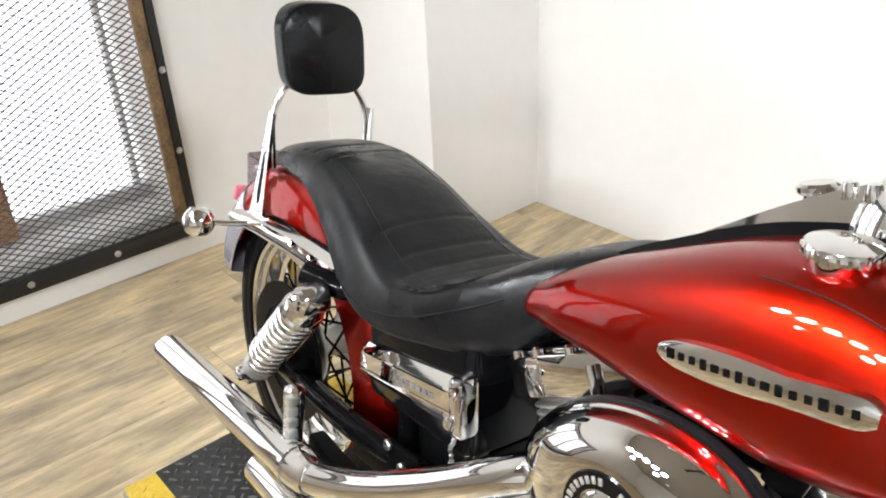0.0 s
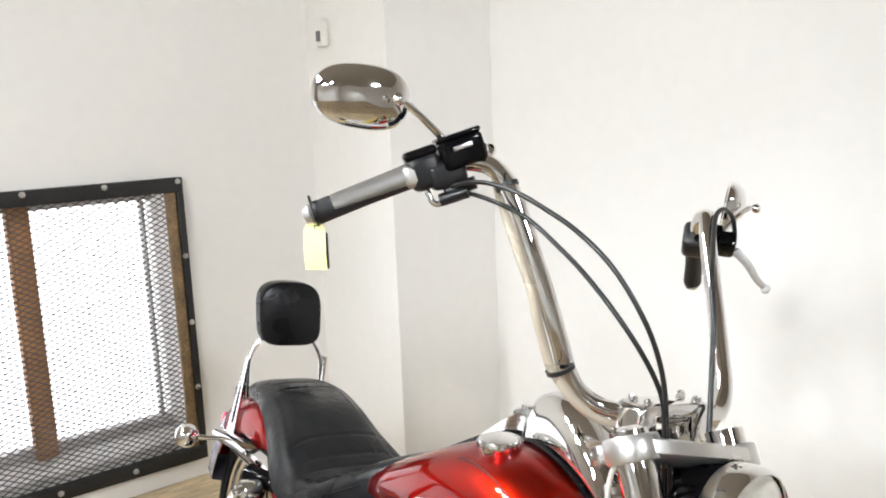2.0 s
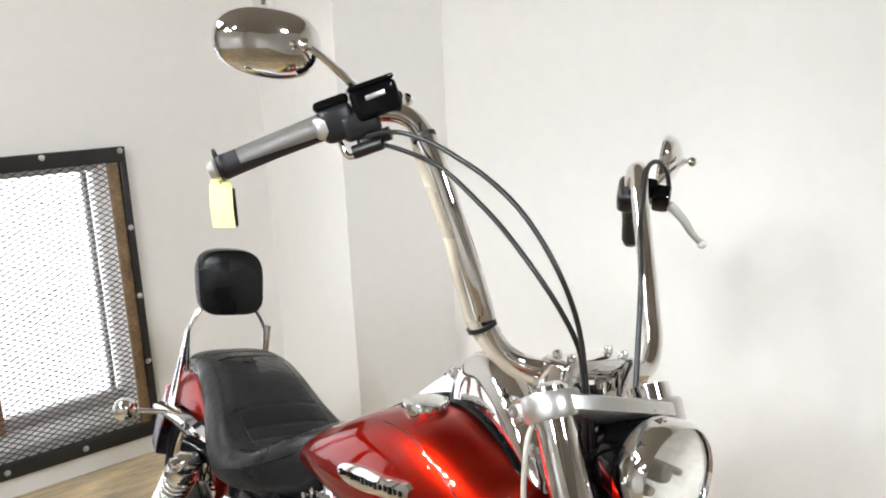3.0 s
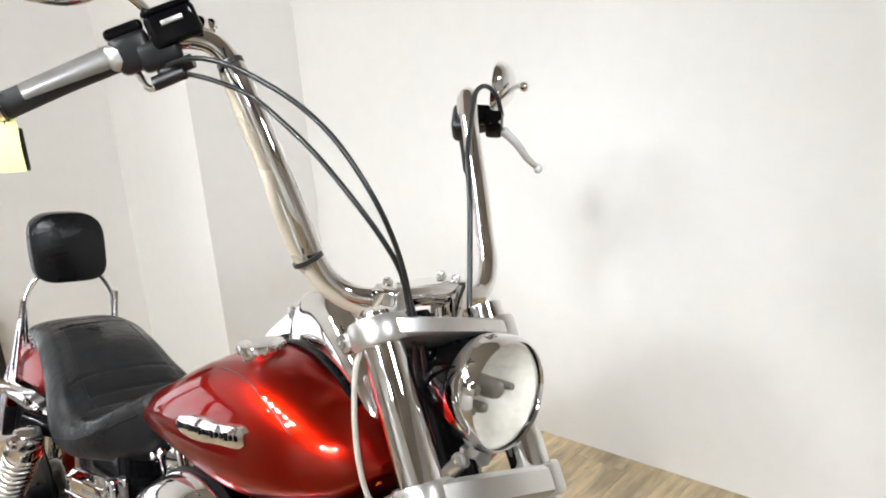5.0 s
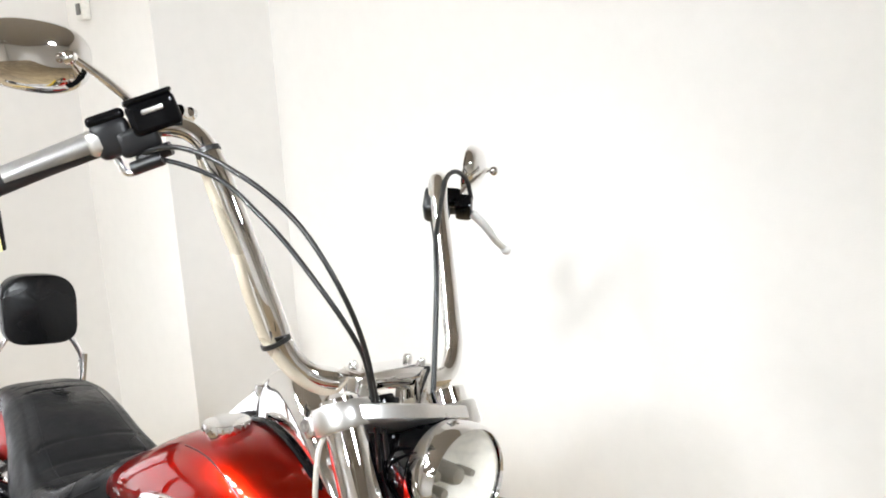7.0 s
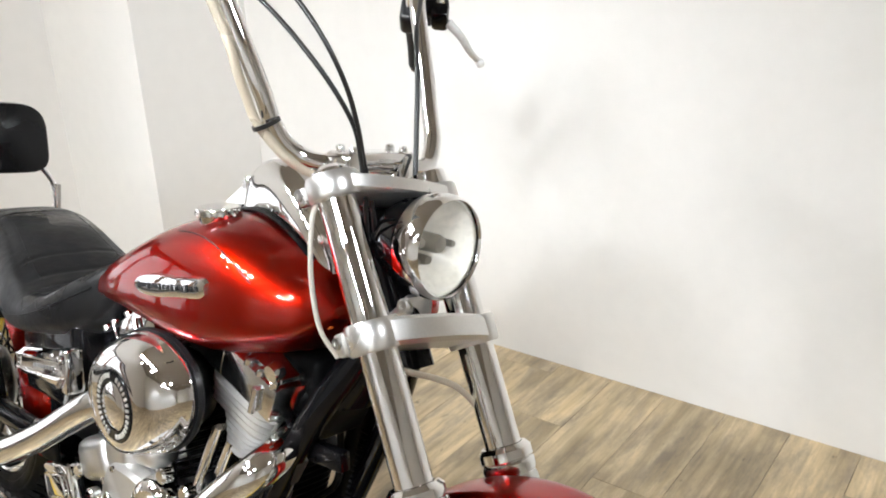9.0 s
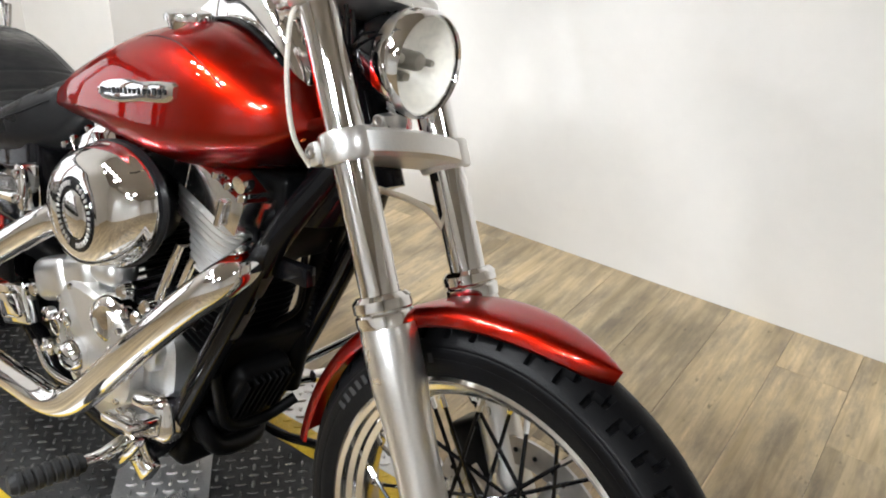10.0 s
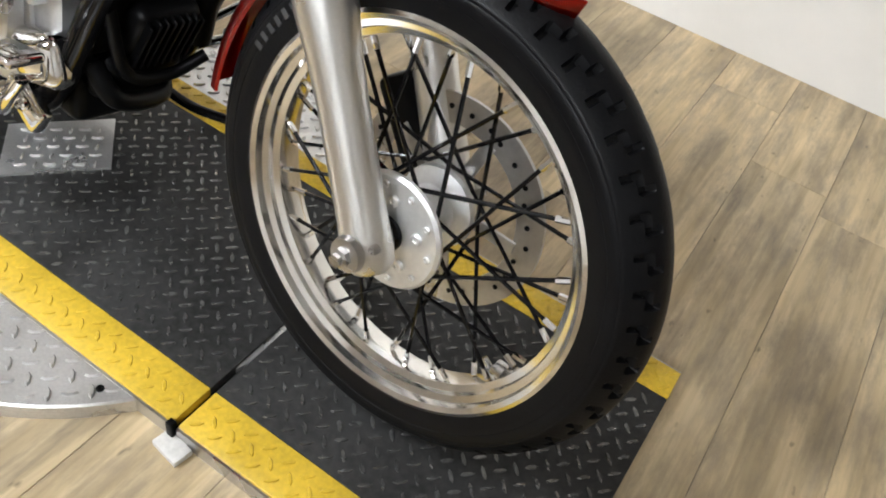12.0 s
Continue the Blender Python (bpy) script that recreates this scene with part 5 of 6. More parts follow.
        cyl = part(name, bm, BLACK_MATT, bike, "black air-cooled cylinder with silver finned head")

        def plate(s, half, wide, thick):
            return [[foot + d * (s + h) + turn @ Vector((half * k * math.copysign(abs(math.cos(a)) ** 0.45, math.cos(a)), wide * k * math.copysign(abs(math.sin(a)) ** 0.45, math.sin(a)), 0)) for a in [2 * math.pi * i / 36 for i in range(36)]] for h, k in ((-thick, 0.97), (-thick * 0.5, 1.0), (thick * 0.5, 1.0), (thick, 0.97))]

        for k in range(12):
            bm = B()
            rings(bm, plate(0.012 + 0.0135 * k, 0.068, 0.078, 0.0024))
            part("fin", bm, BLACK_MATT, cyl)
        bm = B()
        box(bm, foot + d * 0.235, (0.120, 0.120, 0.10), turn, 0.010)
        head = part("cylinder_head", bm, BLACK_MATT, cyl, "finned cylinder head")
        up = 0.018 if lean > 0 else 0.0
        # bright fins: a full band above, shorter ones tapering away below
        for k in range(11):
            bm = B()
            full = k > 6
            rings(bm, plate(0.147 + up + 0.0104 * k, (0.096 if lean < 0 else 0.090) if full else 0.028 + 0.007 * k, 0.115 if full else 0.098, 0.0024))
            part("head_fin", bm, SATIN if full else BRUSHED, head, "bright fin")
        bm = B()
        long = 0.202 if lean < 0 else 0.168
        box(bm, foot + d * (0.288 + up), (long, 0.226, 0.054), turn, 0.003)
        box(bm, foot + d * (0.316 + up), (long - 0.022, 0.196, 0.012), turn, 0.004, 3)
        box(bm, foot + d * (0.288 + up) + turn @ Vector((-0.045, 0, 0)), (0.003, 0.2275, 0.052), turn, 0.0005, 1)
        rb = part("rocker_box", bm, POLISHED if lean > 0 else CHROME, cyl, "polished rocker box")
        for sx in (-0.090, -0.050, 0.012, 0.050, 0.092):
            bm = B()
            lathe(bm, [(0, 0), (0.0075, 0), (0.0075, 0.010), (0.005, 0.013), (0, 0.013)], foot + d * (0.312 + up) + turn @ Vector((sx * long * 4.7, -0.1065, 0)), d, 12)
            part("rocker_bolt", bm, CHROME, rb)
        bm = B()
        tube(bm, [foot + d * (0.262 + up) + turn @ Vector((0.052, -0.119, 0)), foot + d * (0.302 + up) + turn @ Vector((0.052, -0.119, 0))], 0.0062, 12, smooth=False)
        part("head_bolt", bm, CHROME, rb)
        for k in (-1, 1):
            bm = B()
            p = Vector((-0.655 if lean > 0 else -0.745, -0.100, 0.385)) + Vector((0.019 * k, 0, 0))
            q = foot + d * 0.175 + turn @ Vector((0.020 * k + (-0.03 if lean > 0 else 0.0), -0.090, 0))
            tube(bm, [p, q], 0.0105, 14, smooth=False)
            lathe(bm, [(0, 0), (0.016, 0), (0.016, 0.018), (0.0105, 0.022), (0, 0.022)], p, q - p, 16)
            part("pushrod_tube", bm, CHROME, cyl, "chrome pushrod tube")
        bm = B()
        box(bm, (-0.655 if lean > 0 else -0.745, -0.100, 0.365), (0.085, 0.060, 0.050), Matrix.Rotation(radians(lean), 4, "Y"), 0.010, 3)
        part("lifter_block", bm, BRUSHED, cyl, "silver lifter block")
    bm = B()
    tube(bm, [(-0.46, -0.055, 0.655), (-0.435, -0.02, 0.66), (-0.44, 0.04, 0.66)], 0.028, 14)
    part("horn_bracket", bm, BLACK_MATT, bike)
    # Two black blocks added to darken the space below and before the crankcase.
    bm = B()
    box(bm, (-0.80, 0.0, 0.190), (0.44, 0.170, 0.090), bevel=0.020, segments=3)
    part("underside_filler", bm, BLACK_MATT, bike, "black filler block under the engine")
    bm = B()
    box(bm, (-0.645, 0.0, 0.255), (0.090, 0.150, 0.150), Matrix.Rotation(radians(18), 4, "Y"), 0.020, 3)
    part("front_filler_plate", bm, BLACK_MATT, bike, "black filler plate before the crankcase")
    # black coil box, added to keep the tank's tunnel dark, and the bracket beside the neck
    bm = B()
    box(bm, (-0.63, 0.015, 0.672), (0.44, 0.150, 0.075), Matrix.Rotation(radians(-4), 4, "Y"), 0.012, 3)
    part("coil_filler", bm, BLACK_MATT, bike, "black coil housing filling the dark gap under the tank")
    bm = B()
    box(bm, (-0.395, -0.070, 0.600), (0.130, 0.020, 0.030), Matrix.Rotation(radians(-8), 4, "Y"), 0.005, 2)
    tube(bm, [(-0.45, -0.075, 0.640), (-0.425, -0.092, 0.628), (-0.408, -0.086, 0.600)], 0.006, 10)
    bolt(bm, (-0.43, -0.081, 0.602), (0, -1, 0), 0.008, 0.007)
    part("engine_stay", bm, BLACK, bike, "black top engine stay with a bolt")
    bm = B()
    lathe(bm, [(0, 0), (0.012, 0), (0.014, 0.005), (0.012, 0.018), (0, 0.020)], (-0.425, -0.115, 0.722), (0.1, -1, -0.2), 18)
    part("tank_mount_bolt", bm, CHROME, bike, "chrome tank mounting bolt")


engine()


def air_cleaner():
    tilt = 0.379
    mid, hub = Vector((-0.703, 0, 0.6025)), Vector((-0.686, 0, 0.601))

    def oval(a, b, y, n=96):
        """One oval line of the housing; it grows out of the round badge's centre."""
        c = hub.lerp(mid, min(max((a - 0.056) / 0.10, 0), 1))
        line = []
        for k in range(n):
            u, v = a * math.cos(2 * math.pi * k / n), b * math.sin(2 * math.pi * k / n)
            line.append(Vector((c.x + u * math.cos(tilt) - v * math.sin(tilt), y, c.z + u * math.sin(tilt) + v * math.cos(tilt))))
        return line

    bm = B()
    rings(bm, [oval(*q) for q in ((0.100, 0.064, -0.100), (0.112, 0.070, -0.112), (0.146, 0.087, -0.148), (0.146, 0.087, -0.162))])
    base = part("air_cleaner", bm, BLACK_MATT, bike, "oval air cleaner with domed chrome cover")
    bm = B()
    dome = ((0.020, 0.020, -0.2225), (0.040, 0.040, -0.2225), (0.056, 0.056, -0.2220), (0.070, 0.063, -0.2215), (0.086, 0.071, -0.2190), (0.104, 0.079, -0.2135), (0.122, 0.0855, -0.2050), (0.137, 0.0905, -0.1940), (0.147, 0.0930, -0.1820), (0.1515, 0.0940, -0.1730), (0.1550, 0.0965, -0.1705), (0.1560, 0.0975, -0.1670), (0.1540, 0.0960, -0.1635), (0.130, 0.080, -0.162))
    rings(bm, [oval(*q) for q in reversed(dome)])
    cover = part("cover", bm, CHROME, base, "domed chrome cover")
    bm = B()
    lathe(bm, [(0.038, -0.2245), (0.055, -0.2240), (0.0575, -0.2215), (0.038, -0.2205)], hub, (0, 1, 0), 56, whole=True)
    ring = part("badge_ring", bm, BLACK, cover, "black badge ring")
    bm = B()
    for k in range(34):
        a = 2 * math.pi * k / 34
        if k in (8, 9, 25, 26):
            continue
        box(bm, hub + Vector((0.0470 * math.cos(a), -0.2248, 0.0470 * math.sin(a))), (0.0076, 0.0022, 0.0046), Matrix.Rotation(-a, 4, "Y"), 0.0004, 1)
    part("badge_bar", bm, SATIN, ring, "ring of small bright bars")
    bm = B()
    lathe(bm, [(0.0, -0.2275), (0.018, -0.2268), (0.033, -0.2255), (0.036, -0.223), (0.0, -0.22)], hub, (0, 1, 0), 40)
    part("badge_medallion", bm, CHROME, cover, "polished centre medallion")
    bm = B()
    rings(bm, [oval(*q) for q in ((0.140, 0.083, -0.149), (0.158, 0.099, -0.150), (0.160, 0.101, -0.154), (0.158, 0.099, -0.161), (0.140, 0.083, -0.1612))])
    part("gasket_rim", bm, PLASTIC, base, "dark rubber gasket rim")


air_cleaner()


# ---- exhaust ----
def exhaust():
    bm = B()
    tube(bm, [(-0.50, -0.060, 0.585), (-0.445, -0.085, 0.603), (-0.410, -0.125, 0.606), (-0.408, -0.160, 0.590), (-0.445, -0.180, 0.548), (-0.535, -0.197, 0.448), (-0.635, -0.210, 0.335), (-0.700, -0.218, 0.272), (-0.765, -0.224, 0.243), (-0.85, -0.232, 0.236), (-1.00, -0.245, 0.228)], 0.0265, 20, per=10)
    lower = part("front_exhaust_pipe", bm, CHROME, bike, "chrome front header pipe")
    bm = B()
    lathe(bm, [(0.0, -0.02), (0.0265, -0.02), (0.0315, 0.0), (0.0335, 0.06), (0.0340, 0.40), (0.0325, 0.405), (0.030, 0.40), (0.029, 0.30), (0.0, 0.30)], (-0.985, -0.244, 0.229), (-1, -0.032, -0.06), 40)
    part("muffler", bm, CHROME, lower, "straight chrome muffler")
    bm = B()
    tube(bm, [(-0.80, -0.120, 0.560), (-0.83, -0.165, 0.545), (-0.88, -0.190, 0.510), (-0.98, -0.215, 0.435), (-1.08, -0.240, 0.372), (-1.16, -0.262, 0.338), (-1.22, -0.275, 0.326)], 0.0265, 20, per=10)
    upper = part("rear_exhaust_pipe", bm, CHROME, bike, "chrome rear header pipe")
    bm = B()
    lathe(bm, [(0.0, -0.02), (0.0265, -0.02), (0.0315, 0.0), (0.0335, 0.05), (0.0340, 0.57), (0.0320, 0.585), (0.029, 0.580), (0.028, 0.45), (0.0, 0.45)], (-1.195, -0.270, 0.330), (-1, -0.035, -0.135), 40)
    part("muffler", bm, CHROME, upper, "straight chrome muffler")
    for p, d, on in (((-1.23, -0.272, 0.325), (-1, -0.035, -0.135), upper), ((-1.02, -0.245, 0.227), (-1, -0.03, -0.06), lower)):
        bm = B()
        lathe(bm, [(0.027, -0.006), (0.0352, -0.006), (0.0352, 0.006), (0.027, 0.006)], p, d, 32, whole=True)
        part("pipe_clamp", bm, CHROME, on, "chrome pipe clamp")


exhaust()


# ---- side box, pegs, pedal ----
def side_parts():
    bm = B()
    box(bm, (-1.105, -0.085, 0.530), (0.26, 0.14, 0.185), Matrix.Rotation(radians(-6), 4, "Y"), 0.018, 3)
    tray = part("battery_box", bm, BLACK, bike, "glossy black battery box")
    bm = B()
    loops = []
    for k in range(13):
        u = -1 + 2 * k / 12
        x, zc, h = -1.10 + 0.125 * u, 0.518 + 0.028 * u, 0.0325 + 0.0055 * u
        edge = 0.004 * max(abs(u) - 0.9, 0) / 0.1
        loops.append([Vector((x, yy + edge, zc + h * q)) for yy, q in ((-0.150, 1.0), (-0.160, 0.97), (-0.1705, 0.62), (-0.1735, 0.50), (-0.1740, -0.35), (-0.1700, -0.45), (-0.1715, -0.62), (-0.1665, -0.95), (-0.150, -1.0))])
    rings(bm, loops)
    cover = part("box_cover", bm, CHROME, tray, "ribbed chrome battery cover", 22)
    bm = B()
    for dz in (-0.012, 0.015):
        loops = []
        for k in range(9):
            u = -0.92 + 1.84 * k / 8
            x, zc = -1.10 + 0.125 * u, 0.518 + 0.028 * u + dz
            loops.append([Vector((x, -0.1735 - p, zc + q)) for p, q in ((0, 0.003), (0.002, 0.0018), (0.002, -0.0018), (0, -0.003))])
        rings(bm, loops)
    part("cover_rib", bm, CHROME, cover)
    bm = B()
    for k in range(7):
        box(bm, (-1.12 + 0.014 * k, -0.1745, 0.515 + 0.0031 * k), (0.009, 0.002, 0.007), Matrix.Rotation(radians(-13), 4, "Y"), 0.0004, 1)
    part("cover_bar", bm, GREY, cover, "small dark bars on the cover")
    bm = B()
    box(bm, (-0.980, -0.162, 0.545), (0.026, 0.036, 0.085), Matrix.Rotation(radians(-10), 4, "Y"), 0.008)
    bolt(bm, (-0.980, -0.180, 0.570), (0, -1, 0), 0.009, 0.008)
    bolt(bm, (-0.980, -0.180, 0.525), (0, -1, 0), 0.009, 0.008)
    part("cover_latch", bm, CHROME, tray, "chrome latch with bolts")
    bm = B()
    line = [Vector((-0.980, -0.174, 0.505)) + Vector((0.003 * math.sin(1.3 * k), 0, -0.0065 * k)) for k in range(11)]
    for p in line:
        ball(bm, p, 0.0034, u=8, v=6)
    part("bead_chain", bm, STEEL, tray, "short ball chain")
    # passenger peg, folded up
    bm = B()
    tube(bm, [(-1.262, -0.262, 0.335), (-1.262, -0.262, 0.435)], (0.0155, 0.0165), 20, smooth=False)
    ball(bm, (-1.262, -0.262, 0.437), 0.0165, (1, 1, 0.6), 20, 10)
    peg = part("passenger_peg", bm, CHROME, bike, "folded chrome passenger footpeg")
    for k in range(5):
        bm = B()
        box(bm, (-1.250, -0.272, 0.350 + 0.020 * k), (0.014, 0.018, 0.015), bevel=0.003)
        part("peg_pad", bm, SATIN, peg)
    bm = B()
    ball(bm, (-1.262, -0.250, 0.318), 0.016, u=16, v=10)
    box(bm, (-1.20, -0.215, 0.325), (0.15, 0.030, 0.030), bevel=0.006)
    part("peg_bracket", bm, BLACK_MATT, peg, "black peg bracket")
    # plate behind the peg
    bm = B()
    box(bm, (-1.16, -0.155, 0.345), (0.19, 0.012, 0.075), Matrix.Rotation(radians(-8), 4, "Y"), 0.006)
    plate = part("master_cylinder_plate", bm, BLACK_MATT, bike, "black bracket plate with bolts")
    for p in ((-1.10, -0.162, 0.365), (-1.14, -0.162, 0.382), (-1.22, -0.162, 0.345)):
        bm = B()
        bolt(bm, p, (0, -1, 0), 0.009, 0.007)
        part("plate_bolt", bm, STEEL, plate)
    # rider peg and brake pedal
    bm = B()
    tube(bm, [(-0.655, -0.150, 0.192), (-0.640, -0.200, 0.190), (-0.640, -0.225, 0.190)], 0.012, 14)
    mount = part("rider_peg", bm, CHROME, bike, "rider footpeg with rubber rings on a chrome mount")
    bm = B()
    lathe(bm, [(0, 0), (0.014, 0.0), (0.0165, 0.004), (0.0165, 0.105), (0.013, 0.112), (0, 0.112)], (-0.642, -0.225, 0.190), (-0.12, -1, -0.05), 24)
    rubber = part("peg_rubber", bm, GRIP, mount, "black rubber peg sleeve")
    for k in range(7):
        bm = B()
        lathe(bm, [(0.0160, 0.010 + 0.0135 * k), (0.0195, 0.012 + 0.0135 * k), (0.0195, 0.019 + 0.0135 * k), (0.0160, 0.021 + 0.0135 * k)], (-0.642, -0.225, 0.190), (-0.12, -1, -0.05), 20, whole=True)
        part("rubber_ring", bm, GRIP, rubber)
    bm = B()
    box(bm, (-0.625, -0.135, 0.180), (0.090, 0.028, 0.050), Matrix.Rotation(radians(30), 4, "Y"), 0.010, 3)
    bolt(bm, (-0.61, -0.150, 0.19), (0, -1, 0), 0.012, 0.008)
    box(bm, (-0.605, -0.120, 0.262), (0.105, 0.050, 0.085), Matrix.Rotation(radians(-18), 4, "Y"), 0.022, 4)
    part("peg_mount", bm, CHROME, mount, "chrome peg mount")
    bm = B()
    tube(bm, [(-0.66, -0.160, 0.155), (-0.60, -0.185, 0.195), (-0.55, -0.200, 0.250), (-0.525, -0.200, 0.285)], 0.0085, 12)
    pedal = part("brake_pedal", bm, CHROME, bike, "chrome brake pedal")
    bm = B()
    box(bm, (-0.560, -0.195, 0.305), (0.085, 0.055, 0.016), Matrix.Rotation(radians(-12), 4, "Y"), 0.006, 3)
    part("pedal_pad", bm, CHROME, pedal, "broad chrome pedal pad")
    # kickstand on the far side
    bm = B()
    tube(bm, [(-0.70, 0.12, 0.14), (-0.66, 0.20, 0.07), (-0.60, 0.255, 0.052)], 0.010, 12)
    part("kickstand", bm, BLACK, bike, "black side stand")
    bm = B()
    tube(bm, [(-0.606, 0.14, 0.228), (-0.570, 0.155, 0.255), (-0.530, 0.160, 0.280)], 0.008, 12)
    tube(bm, [(-0.585, 0.14, 0.280), (-0.500, 0.160, 0.358), (-0.424, 0.168, 0.426)], 0.0075, 12)
    lathe(bm, [(0, 0), (0.012, 0), (0.012, 0.05), (0, 0.05)], (-0.530, 0.150, 0.285), (0.2, 1, 0), 16)
    part("shift_lever", bm, CHROME, bike, "chrome gear lever")


side_parts()


# ---- handlebars ----
BAR_Y = 0.020


def bar_point(h, x, z, s):
    return Vector((x, BAR_Y + s * h, z))


def handlebars():
    bm = B()
    right = [(-0.424, -0.010, 0.998), (-0.436, -0.030, 0.997), (-0.458, -0.056, 1.000), (-0.474, -0.080, 1.015), (-0.484, -0.098, 1.042), (-0.489, -0.113, 1.080), (-0.497, -0.126, 1.115), (-0.523, -0.148, 1.190), (-0.548, -0.165, 1.250), (-0.562, -0.176, 1.280), (-0.577, -0.194, 1.300), (-0.594, -0.222, 1.303), (-0.612, -0.258, 1.291), (-0.640, -0.318, 1.258), (-0.665, -0.380, 1.223)]
    left = [(-0.418, 0.045, 0.996), (-0.412, 0.095, 0.991), (-0.414, 0.128, 0.997), (-0.428, 0.150, 1.028), (-0.450, 0.163, 1.064), (-0.483, 0.180, 1.125), (-0.529, 0.200, 1.215), (-0.547, 0.212, 1.248), (-0.565, 0.226, 1.264), (-0.598, 0.252, 1.254), (-0.655, 0.318, 1.200), (-0.690, 0.362, 1.160)]
    pts = [Vector(p) for p in right[::-1] + left]
    tube(bm, pts, 0.0130, 18, per=8)
    bar = part("handlebar", bm, CHROME, bike, "tall chrome ape-hanger handlebar")
    for s in (-1, 1):
        bm = B()
        box(bm, (-0.418, BAR_Y + s * 0.050, 0.987), (0.050, 0.034, 0.058), bevel=0.008, segments=3)
        for dx in (-0.014, 0.014):
            bolt(bm, (-0.418 + dx, BAR_Y + s * 0.046, 1.014), (0, 0, 1), 0.0065, 0.010)
        tube(bm, [(-0.416, BAR_Y + s * 0.046, 0.975), (-0.400, BAR_Y * 0.5 + s * 0.046, 0.945)], 0.017, 16, smooth=False)
        part("riser", bm, CHROME, bar, "chrome handlebar riser")
    bm = B()
    box(bm, (-0.418, BAR_Y, 1.008), (0.048, 0.122, 0.018), bevel=0.005, segments=3)
    part("top_clamp", bm, CHROME, bar, "chrome clamp bridge")
    for s in (-1, 1):
        a, b = (Vector((-0.6235, -0.280, 1.2795)), Vector((-0.672, -0.398, 1.213))) if s < 0 else (Vector((-0.640, 0.300, 1.214)), Vector((-0.705, 0.382, 1.140)))
        d = (b - a).normalized()
        n = (b - a).length
        bm = B()
        lathe(bm, [(0, -0.004), (0.0185, -0.004), (0.0185, 0.004), (0.0165, 0.012), (0.0150, n * 0.5), (0.0158, n - 0.012), (0.0162, n - 0.004), (0.0145, n), (0, n)], a, d, 28)
        grip = part("grip", bm, GRIP, bar, "black rubber grip with chrome bands")
        bm = B()
        up = Vector((0.55, 0, 0.55)).normalized()
        sd = d.cross(up).normalized()
        up = sd.cross(d).normalized()
        loops = []
        for k in range(11):
            u = k / 10
            c = a + d * (0.004 + (n - 0.030) * u)
            r = 0.0178 - 0.0016 * u
            wide = radians(72 - 22 * u)
            loops.append([c + r * (math.cos(t) * up * (1 if up.z > 0 else -1) + math.sin(t) * sd) for t in [-wide + 2 * wide * i / 10 for i in range(11)]])
        rings(bm, loops, closed=False, caps=False)
        bmesh.ops.solidify(bm, geom=bm.faces[:], thickness=0.0025)
        part("grip_band", bm, SATIN, grip, "silver grip band")
        bm = B()
        lathe(bm, [(0, n), (0.0135, n), (0.015, n + 0.006), (0.010, n + 0.014), (0.0, n + 0.016)], a, d, 20)
        part("grip_end", bm, SATIN, grip, "pale metal grip end cap")
    # right controls
    c = bar_point(0.282, -0.616, 1.288, -1)
    d = (bar_point(0.330, -0.636, 1.262, -1) - bar_point(0.222, -0.590, 1.318, -1)).normalized()
    turn = d.to_track_quat("X", "Z").to_matrix().to_4x4()
    bm = B()
    box(bm, c + turn @ Vector((0.010, 0, 0.0)), (0.046, 0.044, 0.046), turn, 0.010, 3)
    box(bm, c + turn @ Vector((-0.016, 0.004, -0.012)), (0.050, 0.040, 0.034), turn, 0.008, 3)
    ctl = part("right_switch_housing", bm, PLASTIC, bar, "black switch housing with throttle cables")
    bm = B()
    box(bm, c + turn @ Vector((0.016, 0.0, 0.000)), (0.050, 0.043, 0.030), turn, 0.008, 3)
    part("switch_cover", bm, SATIN, ctl, "satin silver switch cover")
    bm = B()
    box(bm, c + turn @ Vector((0.010, 0.006, 0.025)), (0.046, 0.030, 0.014), turn, 0.006, 3)
    part("brake_lever", bm, BLACK, ctl, "black brake lever")
    bm = B()
    mc = c + turn @ Vector((-0.044, 0.006, 0.010))
    box(bm, mc, (0.060, 0.050, 0.040), turn, 0.007, 3)
    res = part("brake_reservoir", bm, BLACK, ctl, "black brake fluid reservoir")
    bm = B()
    box(bm, mc + turn @ Vector((0, 0, 0.022)), (0.060, 0.051, 0.007), turn, 0.003)
    part("reservoir_lid", bm, BLACK, res, "black reservoir lid")
    bm = B()
    box(bm, mc + turn @ Vector((0, 0.0255, 0.006)), (0.026, 0.002, 0.006), turn, 0.0008)
    part("sight_glass", bm, SATIN, res, "small pale sight glass")
    bm = B()
    for k, off in enumerate(((-0.010, 0.010, -0.034), (0.004, 0.010, -0.042))):
        p = c + turn @ Vector(off)
        tube(bm, [p, p + Vector((0.024, 0.026, 0.016))], 0.0088, 12, smooth=False)
    part("cable_boot", bm, PLASTIC, ctl, "black cable boots")
    bm = B()
    tube(bm, [c + turn @ Vector((0.016, 0.0, -0.022)), c + turn @ Vector((0.012, 0.004, -0.044)), c + turn @ Vector((-0.004, 0.010, -0.046))], 0.0042, 10)
    part("cable_elbow", bm, CHROME, ctl, "chrome cable elbow")
    # left controls
    c = Vector((-0.634, 0.293, 1.222))
    d = Vector((-0.100, 0.117, -0.098)).normalized()
    turn = d.to_track_quat("X", "Z").to_matrix().to_4x4()
    bm = B()
    box(bm, c, (0.050, 0.046, 0.050), turn, 0.010, 3)
    box(bm, c + turn @ Vector((0.0, -0.025, 0.004)), (0.030, 0.015, 0.030), turn, 0.005, 2)
    ctl = part("left_switch_housing", bm, PLASTIC, bar, "black switch housing")
    bm = B()
